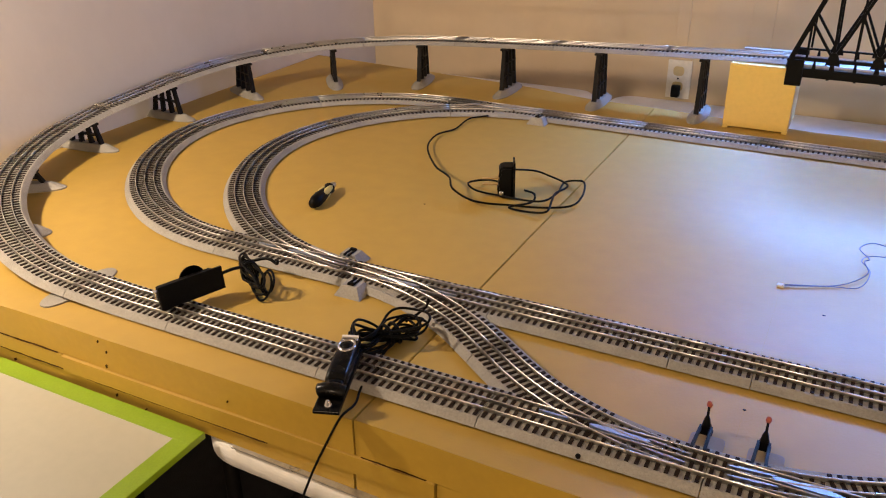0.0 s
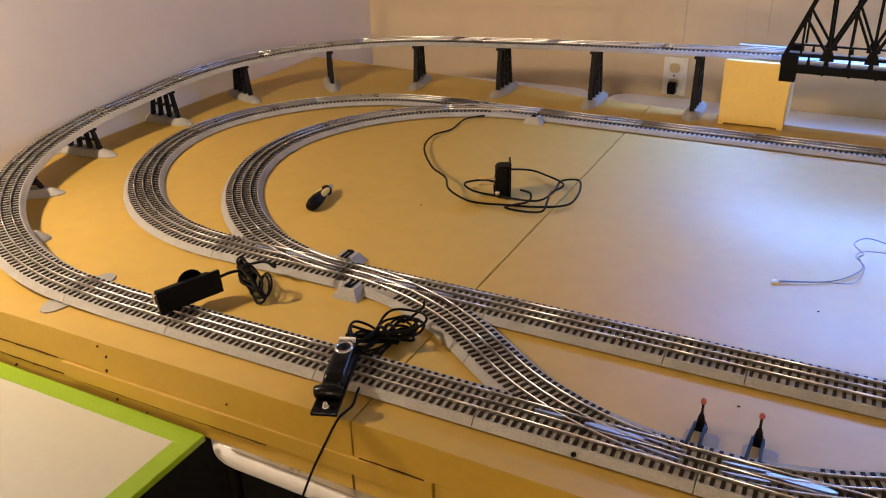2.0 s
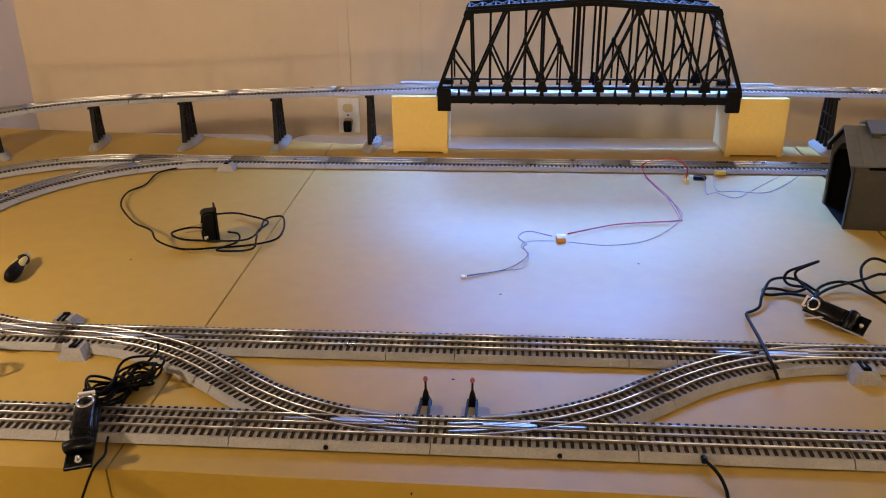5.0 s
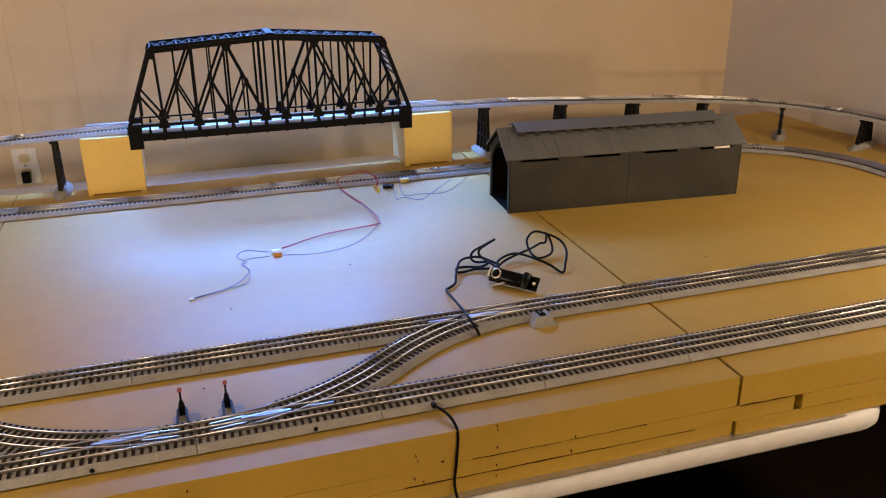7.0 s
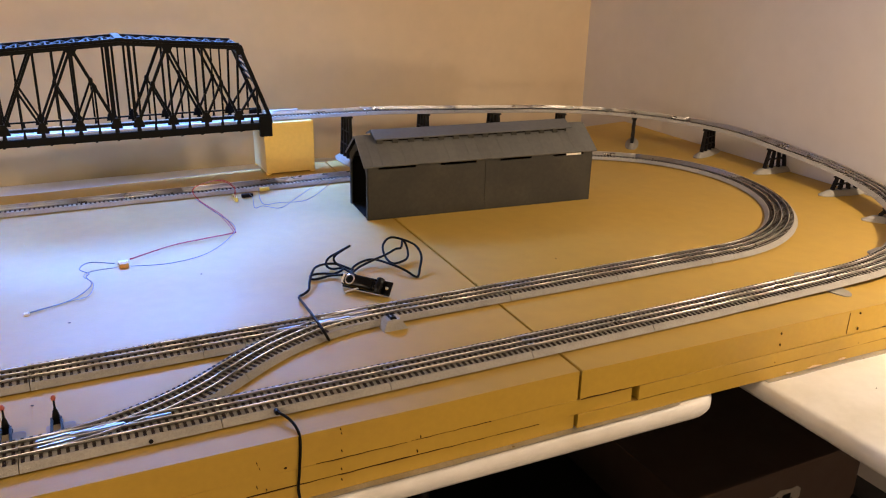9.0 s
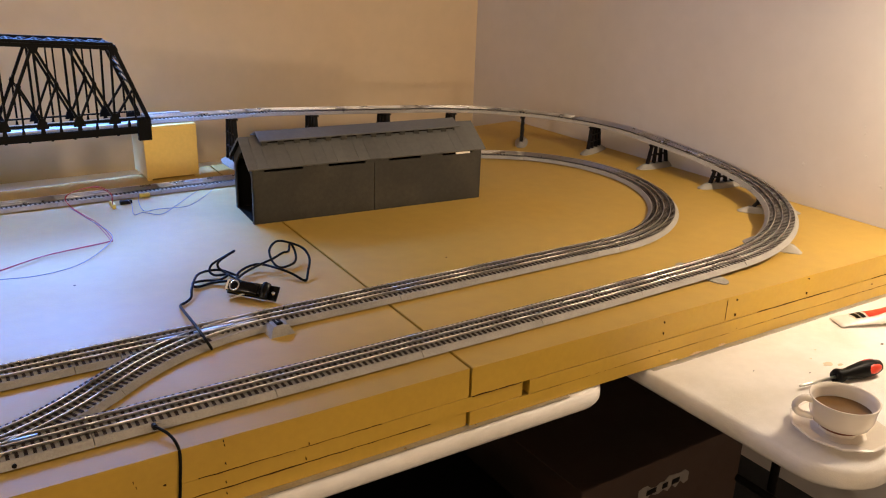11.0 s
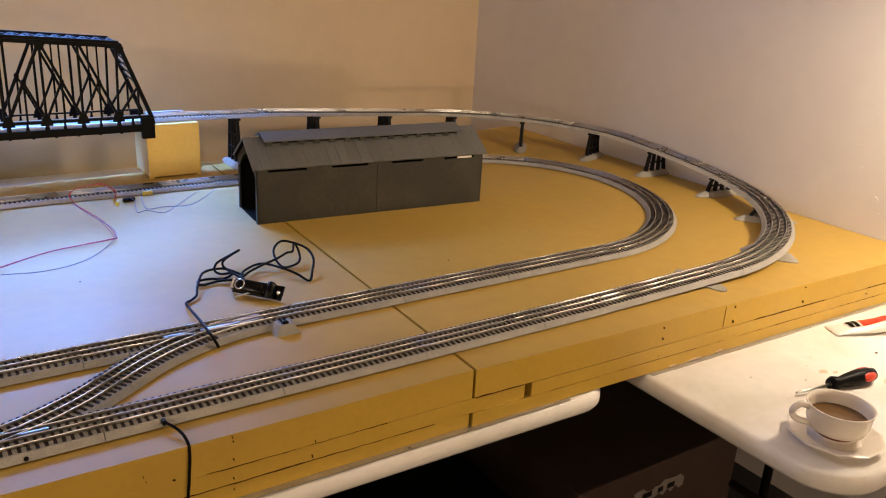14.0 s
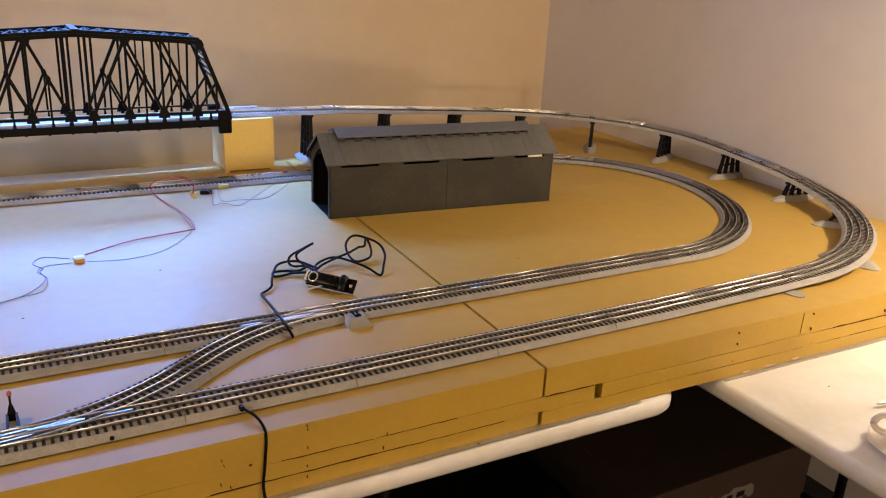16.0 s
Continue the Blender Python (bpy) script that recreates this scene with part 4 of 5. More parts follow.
def folding_table(x0, x1, y0, y1, label, legs, skew=0.0, r=0.075):
    """A blow-moulded table: a rounded outline with softly rolled edges, and tube legs."""
    t = thing("folding_table", label, "table", "folding tables")
    bm = bmesh.new()
    rings = []
    for inset, z in ((0.016, TABLE), (0.008, TABLE - 0.0015), (0.003, TABLE - 0.006), (0.0, TABLE - 0.014), (0.0, TABLE - 0.028), (0.005, TABLE - 0.035), (0.014, TABLE - 0.036)):
        out = rounded(x0 + inset, x1 - inset, y0 + inset, y1 - inset, r - inset, 8)
        rings.append([bm.verts.new((x, y + skew * (x - 0.2), z)) for x, y in out])
    n = len(rings[0])
    bm.faces.new(rings[0])
    bm.faces.new(rings[-1][::-1])
    for a, b in zip(rings, rings[1:]):
        for k in range(n):
            m = (k + 1) % n
            bm.faces.new((a[k], b[k], b[m], a[m]))
    part("tabletop", bm, WHITE_PLASTIC, t, smooth=True)
    for lx, ly in legs:
        bm = bmesh.new()
        tube(bm, [(lx, ly, 0.0), (lx, ly, TABLE - 0.036)], 0.013, 10)
        part("leg", bm, SOOT, t, smooth=True)
    for (ax, ay), (bx_, by) in zip(legs[::2], legs[1::2]):
        bm = bmesh.new()
        tube(bm, [(ax, ay, 0.30), (bx_, by, 0.30)], 0.010, 8)
        part("cross_bar", bm, SOOT, t, smooth=True)
    return t


folding_table(-0.698, 1.095, 0.668, 1.34, "white plastic folding table under the foam boards", [(-0.4, 1.00), (-0.4, 1.25), (0.66, 1.02), (0.66, 1.25)], -0.0156)
folding_table(-0.66, 1.033, 1.38, 2.585, "white plastic folding table under the back of the railway", [(-0.5, 1.5), (-0.5, 2.4), (0.85, 1.5), (0.85, 2.4)])
folding_table(1.175, 2.12, 0.245, 0.93, "white plastic folding table with a coffee cup on it", [(1.62, 0.36), (1.62, 0.85), (2.0, 0.36), (2.0, 0.85)], r=0.10)
folding_table(1.04, 2.12, 0.95, 2.585, "white plastic folding table under the back of the railway", [(1.5, 1.9), (1.5, 2.4), (2.0, 1.1), (2.0, 2.4)])
folding_table(-1.55, -0.712, 0.72, 2.585, "white plastic folding table under the railway", [(-1.4, 0.85), (-1.4, 2.4), (-0.8, 0.85), (-0.8, 2.4)])

# ---- green-edged board ----
gb = thing("taped_board", "pale board edged with lime green tape against the railway", "board")
bm = bmesh.new()
box(bm, XL + 0.003, -0.664, -0.25, 0.681, TABLE + 0.003, TABLE + 0.012, 0.002)
part("panel", bm, BOARD, gb)
for x0, x1, y0, y1 in ((XL + 0.004, -0.6635, 0.653, 0.6815), (-0.692, -0.6635, -0.249, 0.653), (XL + 0.004, -0.692, -0.249, -0.221)):
    bm = bmesh.new()
    box(bm, x0, x1, y0, y1, TABLE + 0.008, TABLE + 0.0128, 0.0005)
    part("tape", bm, GREEN, gb, "lime green masking tape")
bm = bmesh.new()
box(bm, -0.6642, -0.6627, -0.249, 0.6815, TABLE + 0.0028, TABLE + 0.0124, 0.0004)
part("edge_tape", bm, GREEN, gb, "lime green tape folded over the edge")
for lx, ly in ((-1.45, -0.15), (-1.45, 0.6), (-0.75, -0.15), (-0.75, 0.6)):
    bm2 = bmesh.new()
    box(bm2, lx - 0.02, lx + 0.02, ly - 0.02, ly + 0.02, 0.0, TABLE + 0.003)
    part("leg", bm2, BLACK, gb)

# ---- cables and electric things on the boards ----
# Cable points follow the camera's view; raised ones are shifted toward its eye.
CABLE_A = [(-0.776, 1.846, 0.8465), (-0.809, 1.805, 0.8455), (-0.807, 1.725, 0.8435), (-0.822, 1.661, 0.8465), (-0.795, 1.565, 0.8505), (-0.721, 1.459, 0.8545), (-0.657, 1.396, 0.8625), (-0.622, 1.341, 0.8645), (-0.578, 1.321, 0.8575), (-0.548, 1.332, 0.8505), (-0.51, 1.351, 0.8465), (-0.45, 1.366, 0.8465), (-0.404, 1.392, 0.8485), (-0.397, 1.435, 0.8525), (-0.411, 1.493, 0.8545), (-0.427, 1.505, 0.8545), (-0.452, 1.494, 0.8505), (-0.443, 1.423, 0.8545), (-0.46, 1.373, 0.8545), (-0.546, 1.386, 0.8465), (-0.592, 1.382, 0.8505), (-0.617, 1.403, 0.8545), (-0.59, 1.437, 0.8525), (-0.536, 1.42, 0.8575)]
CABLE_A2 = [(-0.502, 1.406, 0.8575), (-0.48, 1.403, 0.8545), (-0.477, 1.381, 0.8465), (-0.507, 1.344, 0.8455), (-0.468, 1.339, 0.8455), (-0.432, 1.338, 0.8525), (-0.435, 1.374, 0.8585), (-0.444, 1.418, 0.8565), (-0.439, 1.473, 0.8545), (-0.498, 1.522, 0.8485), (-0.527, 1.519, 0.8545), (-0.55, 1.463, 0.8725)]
CABLE_W = [(-0.019, 1.255, 0.8435), (0.054, 1.289, 0.8425), (0.093, 1.341, 0.8455), (0.087, 1.368, 0.8535), (0.093, 1.376, 0.8565), (0.078, 1.417, 0.8535), (0.099, 1.453, 0.8515), (0.146, 1.439, 0.8475)]
CABLE_W2 = [(-0.019, 1.251, 0.8435), (0.045, 1.281, 0.8425), (0.085, 1.295, 0.8435), (0.097, 1.346, 0.8475), (0.083, 1.375, 0.8515), (0.099, 1.405, 0.8495), (0.149, 1.417, 0.8465)]
CABLE_RD = [(0.177, 1.452, 0.8468), (0.267, 1.509, 0.8448), (0.338, 1.527, 0.8448), (0.407, 1.535, 0.8468), (0.418, 1.544, 0.8498), (0.413, 1.654, 0.8538), (0.379, 1.768, 0.8658), (0.372, 1.784, 0.8918), (0.436, 1.797, 0.9018), (0.469, 1.773, 0.8868), (0.476, 1.792, 0.8538)]
CABLE_RG = [(0.174, 1.413, 0.8465), (0.251, 1.407, 0.8435), (0.328, 1.433, 0.8435), (0.393, 1.505, 0.8455), (0.422, 1.567, 0.8535), (0.396, 1.708, 0.8555), (0.374, 1.781, 0.8635)]
CABLE_G1 = [(0.518, 1.832, 0.852), (0.520, 1.790, 0.849), (0.507, 1.715, 0.8445), (0.530, 1.722, 0.8445), (0.565, 1.690, 0.8445), (0.615, 1.735, 0.848), (0.690, 1.800, 0.860), (0.745, 1.840, 0.866), (0.800, 1.850, 0.862)]
CABLE_G2 = [(0.553, 1.850, 0.857), (0.540, 1.800, 0.850), (0.536, 1.735, 0.8445), (0.575, 1.735, 0.8445), (0.640, 1.725, 0.8455), (0.700, 1.765, 0.855), (0.760, 1.830, 0.864), (0.810, 1.840, 0.862)]
CABLE_C = [(0.58, 1.2, 0.852), (0.561, 1.247, 0.852), (0.536, 1.256, 0.852), (0.512, 1.239, 0.855), (0.495, 1.21, 0.856), (0.48, 1.178, 0.852), (0.471, 1.155, 0.846), (0.457, 1.142, 0.844), (0.445, 1.133, 0.844), (0.439, 1.099, 0.85), (0.43, 0.995, 0.864), (0.429, 0.944, 0.862), (0.433, 0.933, 0.853), (0.437, 0.936, 0.844)]
CABLE_C2 = [(0.56, 1.16, 0.852), (0.588, 1.22, 0.852), (0.636, 1.245, 0.852), (0.662, 1.193, 0.855), (0.68, 1.164, 0.85), (0.694, 1.138, 0.843), (0.711, 1.161, 0.852), (0.73, 1.196, 0.865), (0.732, 1.232, 0.875), (0.715, 1.265, 0.88), (0.696, 1.284, 0.88), (0.674, 1.271, 0.87), (0.665, 1.238, 0.858), (0.669, 1.206, 0.852), (0.7, 1.217, 0.85), (0.717, 1.235, 0.852), (0.726, 1.262, 0.862), (0.721, 1.273, 0.875), (0.706, 1.247, 0.868), (0.695, 1.251, 0.865), (0.668, 1.24, 0.86), (0.639, 1.232, 0.856), (0.599, 1.214, 0.852), (0.565, 1.18, 0.852)]
CABLE_C3 = [(0.575, 1.17, 0.852), (0.562, 1.239, 0.852), (0.556, 1.251, 0.86), (0.559, 1.251, 0.87), (0.576, 1.251, 0.88), (0.593, 1.256, 0.885), (0.57, 1.257, 0.875), (0.548, 1.262, 0.862), (0.539, 1.252, 0.852), (0.545, 1.236, 0.848), (0.562, 1.221, 0.852), (0.559, 1.211, 0.852), (0.541, 1.208, 0.848), (0.524, 1.222, 0.846), (0.509, 1.225, 0.846), (0.494, 1.216, 0.848), (0.492, 1.204, 0.846), (0.506, 1.204, 0.844), (0.531, 1.206, 0.846), (0.556, 1.185, 0.852)]


plug = thing("plug_adapter", "black two-lobed plug adapter with brass prongs on its cable", "plug adapter")
PM = pose(-0.538, 1.405, Z, 0, 0, 25)
bm = bmesh.new()
side = [(0.012, 0.0), (-0.006, 0.0), (-0.013, 0.003), (-0.017, 0.010), (-0.018, 0.018), (-0.016, 0.026), (-0.012, 0.032), (-0.010, 0.038), (-0.010, 0.044), (-0.014, 0.049), (-0.015, 0.056), (-0.012, 0.061), (-0.006, 0.064), (0.012, 0.064)]
prism(bm, side, -0.017, 0.017)
bmesh.ops.bevel(bm, geom=[e for e in bm.edges if abs(e.verts[0].co.z - e.verts[1].co.z) < 1e-6], offset=0.004, segments=3, affect="EDGES")
bmesh.ops.transform(bm, matrix=PM @ pose(0, 0, 0, 90), verts=bm.verts)
part("body", bm, BLACK, plug)
bm = bmesh.new()
box(bm, 0.012, 0.0155, -0.0195, 0.0195, 0.001, 0.072, 0.0012, m=PM)
part("face_plate", bm, BLACK, plug)
# Chrome stud added to paint the small white glint on the lobe.
bm = bmesh.new()
revolve(bm, [(0.0, 0.003), (0.004, 0.002), (0.005, 0.0)], 14, PM @ pose(-0.010, -0.017, 0.012, 90))
part("screw", bm, CHROME, plug, "bright stud added as a glint", smooth=True)
for dz in (0.024, 0.036):
    bm = bmesh.new()
    box(bm, -0.046, -0.014, -0.003, 0.003, dz - 0.001, dz + 0.001, m=PM)
    part("prong", bm, PALE_WOOD, plug, "brass prong")
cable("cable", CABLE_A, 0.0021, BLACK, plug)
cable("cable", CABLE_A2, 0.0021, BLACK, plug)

leads = thing("led_leads", "red and grey wire leads joined by a small terminal block", "wire leads")
cable("grey_wire", CABLE_W, 0.0009, WIRE_GREY, leads)
cable("grey_wire", CABLE_W2, 0.0007, WIRE_GREY, leads)
cable("red_wire", CABLE_RD, 0.0010, WIRE_RED, leads)
cable("grey_wire", CABLE_RG, 0.0008, WIRE_GREY, leads)
cable("red_wire", [(x + 0.006 * math.sin(i), y + 0.004, z) for i, (x, y, z) in enumerate(CABLE_RD)], 0.0008, WIRE_RED, leads)
bm = bmesh.new()
box(bm, 0.154, 0.172, 1.424, 1.438, Z, Z + 0.009, 0.001)
part("terminal_block", bm, ORANGE, leads, "amber terminal block")
bm = bmesh.new()
box(bm, 0.153, 0.173, 1.438, 1.452, Z, Z + 0.008, 0.0015)
part("terminal_cap", bm, WHITE_CONN, leads, "ivory terminal cap")
bm = bmesh.new()
box(bm, -0.026, -0.016, 1.250, 1.258, Z, Z + 0.004, 0.001)
part("end_connector", bm, WHITE_CONN, leads, "ivory connector end")
bm = bmesh.new()
box(bm, 0.476, 0.484, 1.795, 1.832, Z, Z + 0.012, 0.0015)
part("clip", bm, YEL_CONN, leads, "yellow crimp clip")

shed_leads = thing("shed_wires", "thin grey wires with yellow clips running into the shed", "wire leads")
cable("grey_wire", CABLE_G1, 0.0008, WIRE_GREY, shed_leads)
cable("grey_wire", CABLE_G2, 0.0008, WIRE_GREY, shed_leads)
bm = bmesh.new()
box(bm, 0.500, 0.530, 1.822, 1.834, Z, Z + 0.010, 0.003)
part("alligator_clip", bm, BLACK, shed_leads)
bm = bmesh.new()
box(bm, 0.556, 0.582, 1.852, 1.862, Z + 0.004, Z + 0.014, 0.002)
part("clip", bm, YEL_CONN, shed_leads, "yellow crimp clip")


def rounded_loft(bm, stations, n=14):
    """Rounded-top sections (x, half width, height, z of the foot) joined along x."""
    rings = []
    for x, w, h, z in stations:
        ring = [bm.verts.new((x, w, z))]
        for k in range(n + 1):
            q = math.pi * k / n
            ring.append(bm.verts.new((x, w * math.copysign(abs(math.cos(q)) ** 0.45, math.cos(q)), z + h * abs(math.sin(q)) ** 0.55)))
        ring.append(bm.verts.new((x, -w, z)))
        rings.append(ring)
    m = len(rings[0])
    for r0, r1 in zip(rings, rings[1:]):
        for k in range(m):
            bm.faces.new((r0[k], r0[(k + 1) % m], r1[(k + 1) % m], r1[k]))
    bm.faces.new(rings[0][::-1])
    bm.faces.new(rings[-1])
    bmesh.ops.remove_doubles(bm, verts=bm.verts, dist=1e-6)


def switch_controller(m, label):
    """A black lever box with a chrome ring and a bright tip."""
    t = thing("switch_controller", label, "switch controller", "switch controllers")
    bm = bmesh.new()
    box(bm, -0.078, 0.060, -0.019, 0.019, 0.0, 0.005, 0.0012, m=m)
    part("base_plate", bm, GLOSS_BLACK, t)
    bm = bmesh.new()
    rounded_loft(bm, ((-0.030, 0.0150, 0.010, 0.005), (-0.027, 0.0165, 0.015, 0.005), (-0.018, 0.0170, 0.018, 0.005), (0.020, 0.0170, 0.019, 0.005), (0.052, 0.0165, 0.0185, 0.005), (0.057, 0.0155, 0.016, 0.005), (0.059, 0.0140, 0.010, 0.005)))
    bmesh.ops.transform(bm, matrix=m, verts=bm.verts)
    part("housing", bm, GLOSS_BLACK, t, smooth=True)
    bm = bmesh.new()
    tube(bm, smooth_line([m @ Vector(v) for v in ((-0.046, -0.0185, 0.011), (-0.047, -0.006, 0.0145), (-0.047, 0.006, 0.0145), (-0.046, 0.0185, 0.011))], 4), 0.0085, 14)
    part("hinge_roll", bm, GLOSS_BLACK, t, smooth=True)
    bm = bmesh.new()
    rounded_loft(bm, ((-0.041, 0.012, 0.008, 0.005), (-0.034, 0.013, 0.012, 0.005), (-0.026, 0.013, 0.013, 0.005)))
    bmesh.ops.transform(bm, matrix=m, verts=bm.verts)
    part("neck", bm, GLOSS_BLACK, t, smooth=True)
    bm = bmesh.new()
    R, r = 0.0120, 0.0024
    revolve(bm, [(R + r * math.cos(2 * math.pi * k / 10), r * math.sin(2 * math.pi * k / 10)) for k in range(11)], 28, m @ pose(0.034, 0.0, 0.0242))
    part("chrome_ring", bm, CHROME, t, "chrome ring", smooth=True)
    bm = bmesh.new()
    revolve(bm, [(0.0, 0.0035), (0.005, 0.0030), (0.0095, 0.0005), (0.0095, -0.002)], 20, m @ pose(0.034, 0.0, 0.0235))
    part("push_button", bm, BLACK, t, smooth=True)
    bm = bmesh.new()
    box(bm, 0.0515, 0.0560, -0.0125, 0.0125, 0.0225, 0.0262, 0.0006, m=m)
    part("name_strip", bm, WHITE_CONN, t, "pale metal strip")
    for u in (-0.011, 0.011):
        bm = bmesh.new()
        revolve(bm, [(0, 0.002), (0.002, 0.0015), (0.0026, 0.0)], 10, m @ pose(0.050, u, 0.0228))
        part("rivet", bm, CHROME, t, "bright rivet", smooth=True)
    bm = bmesh.new()
    revolve(bm, [(0, 0.008), (0.003, 0.007), (0.004, 0.003), (0.0055, 0.002), (0.0055, 0.0)], 14, m @ pose(-0.066, 0, 0.005))
    part("tip_screw", bm, CHROME, t, "bright screw", smooth=True)
    return t


front_ctrl = switch_controller(pose(-0.474, 0.740, Z + 0.0180, 0, 0, 110) @ Matrix.Diagonal((1.0, 0.84, 0.95, 1.0)), "black lever switch controller lying across the front track")
rnd = random.Random(4)
HANK = pose(-0.472, 0.846, Z, 0, 0, 58)
for k in range(9):
    wide, far, near, ph = rnd.uniform(0.012, 0.022), rnd.uniform(0.040, 0.062), rnd.uniform(0.036, 0.056), rnd.uniform(-0.35, 0.35)
    pts = []
    for i in range(29):
        a = 2 * math.pi * i / 28
        u = (far if math.cos(a) > 0 else near) * math.cos(a)
        v = wide * math.sin(2 * a + ph) + 0.003 * (k - 4) * math.sin(a) + 0.0025 * math.sin(5 * a + k)
        lift = 0.004 + 0.0030 * k + 0.010 * abs(math.cos(a)) * (1 + 0.5 * math.sin(3 * a + 2 * k)) * (k % 3) / 2
        pts.append(HANK @ Vector((u, v, lift)))
    cable("cable_loop", pts, 0.0019, BLACK, front_ctrl, 3)
cable("cable_tie", [HANK @ Vector((-0.004 + 0.002 * i, 0.013 * math.cos(i * math.pi / 3), 0.018 + 0.015 * math.sin(i * math.pi / 3))) for i in range(13)], 0.0024, BLACK, front_ctrl, 3)
cable("cable_end", [(-0.465, 0.885, Z + 0.02), (-0.455, 0.905, Z + 0.026), (-0.448, 0.915, Z + 0.034), (-0.447, 0.918, Z + 0.044)], 0.0019, BLACK, front_ctrl)
cable("cable_lead", [(-0.494, 0.796, Z + 0.034), (-0.506, 0.815, Z + 0.038), (-0.512, 0.838, Z + 0.036), (-0.500, 0.852, Z + 0.026), (-0.480, 0.850, Z + 0.02)], 0.0019, BLACK, front_ctrl)

right_ctrl = switch_controller(pose(0.575, 1.122, Z + 0.0124, 0, 0, 128) @ pose(0, 0, 0, -52) @ Matrix.Diagonal((0.76, 0.76, 0.76, 1)), "black lever switch controller with looped cable on the foam")
cable("cable", CABLE_C, 0.0026, BLACK, right_ctrl)
cable("cable", CABLE_C2, 0.0026, BLACK, right_ctrl)
cable("cable", CABLE_C3, 0.0026, BLACK, right_ctrl)
bm = bmesh.new()
tube(bm, [(0.533, 1.122, Z + 0.003), (0.560, 1.116, Z + 0.010)], 0.0016, 6)
part("pale_strip", bm, WHITE_CONN, right_ctrl, "pale strip")

# tilted controller on the left of the front track
side_ctrl = thing("switch_controller", "black switch controller box tipped on edge over the front track", "switch controller", "switch controllers")
SM = pose(-0.775, 0.808, Z + 0.0180, 0, 0, 70) @ pose(0, 0, 0, -8, 0, 0)
bm = bmesh.new()
box(bm, -0.050, 0.050, -0.003, 0.002, 0.0, 0.035, 0.0008, m=SM)
part("base_plate", bm, BLACK, side_ctrl)
bm = bmesh.new()
box(bm, -0.045, 0.043, 0.002, 0.022, 0.002, 0.031, 0.004, m=SM)
part("housing", bm, BLACK, side_ctrl)
bm = bmesh.new()
revolve(bm, [(0.0, 0.010), (0.012, 0.009), (0.019, 0.005), (0.021, 0.0)], 24, SM @ Matrix.Translation((0.012, 0.020, 0.022)) @ pose(0, 0, 0, -90))
part("dome_lens", bm, BLACK, side_ctrl, smooth=True)
bm = bmesh.new()
box(bm, -0.054, -0.047, 0.001, 0.006, 0.016, 0.030, 0.001, m=SM)
part("latch", bm, CHROME, side_ctrl, "bright latch")
cable("cable_lead", [(-0.768, 0.860, Z + 0.036), (-0.762, 0.880, Z + 0.036), (-0.758, 0.895, Z + 0.032), (-0.748, 0.903, Z + 0.026)], 0.0025, BLACK, side_ctrl)
COIL = pose(-0.742, 0.900, Z, 0, 0, -34)
rnd = random.Random(8)
for k in range(6):
    wide, long = rnd.uniform(0.005, 0.012), rnd.uniform(0.044, 0.056)
    pts = []
    for i in range(25):
        a = 2 * math.pi * i / 24
        pts.append(COIL @ Vector((long * math.cos(a), wide * math.sin(a) + 0.003 * math.sin(3 * a + k), 0.006 + 0.0042 * k + 0.012 * max(0.0, -math.cos(a)) + 0.004 * math.sin(2 * a + k))))
    cable("cable_loop", pts, 0.0019, BLACK, side_ctrl, 3)
for k in range(2):
    cable("cable_loop", [COIL @ Vector((0.036 + 0.020 * math.cos(2 * math.pi * i / 18), 0.010 + 0.004 * k + 0.006 * math.sin(2 * math.pi * i / 18), 0.020 + 0.003 * k + 0.015 * math.sin(2 * math.pi * i / 18))) for i in range(19)], 0.0018, BLACK, side_ctrl, 3)
cable("cable_tie", [COIL @ Vector((-0.022 + 0.001 * i, 0.012 * math.cos(i * math.pi / 3), 0.020 + 0.016 * math.sin(i * math.pi / 3))) for i in range(13)], 0.0028, BLACK, side_ctrl, 3)
cable("cable_end", [COIL @ Vector(v) for v in ((-0.040, 0.010, 0.024), (-0.028, 0.026, 0.030), (-0.016, 0.034, 0.032), (-0.004, 0.040, 0.028), (0.000, 0.041, 0.034))], 0.0025, BLACK, side_ctrl)

# ---- cords over the front edge ----
cord = thing("hanging_cord", "thin black cord running from the track over the foam edge", "cord", "hanging cords")
cable("cord", [(-0.448, 0.744, Z + 0.008), (-0.446, 0.735, Z + 0.006), (-0.440, 0.715, Z + 0.003), (-0.442, 0.688, Z + 0.002), (-0.452, 0.672, Z - 0.025), (-0.470, 0.655, Z - 0.075), (-0.474, 0.628, Z - 0.12), (-0.470, 0.610, Z - 0.20), (-0.46, 0.60, Z - 0.40)], 0.0016, BLACK, cord)
cord = thing("hanging_cord", "thin black cord hanging down the painted foam edge", "cord", "hanging cords")
cable("cord", [(0.293, 0.742, Z + 0.008), (0.295, 0.735, Z + 0.010), (0.304, 0.716, Z + 0.008), (0.308, 0.694, Z + 0.004), (0.308, 0.680, Z - 0.008), (0.304, 0.676, Z - 0.05), (0.301, 0.674, Z - 0.085), (0.298, 0.640, Z - 0.105), (0.296, 0.622, Z - 0.13), (0.295, 0.620, Z - 0.4)], 0.0022, BLACK, cord)
bm = bmesh.new()
tube(bm, [(0.293, 0.750, Z + 0.0075), (0.293, 0.738, Z + 0.009)], 0.004, 10)
part("grommet", bm, BLACK, cord)

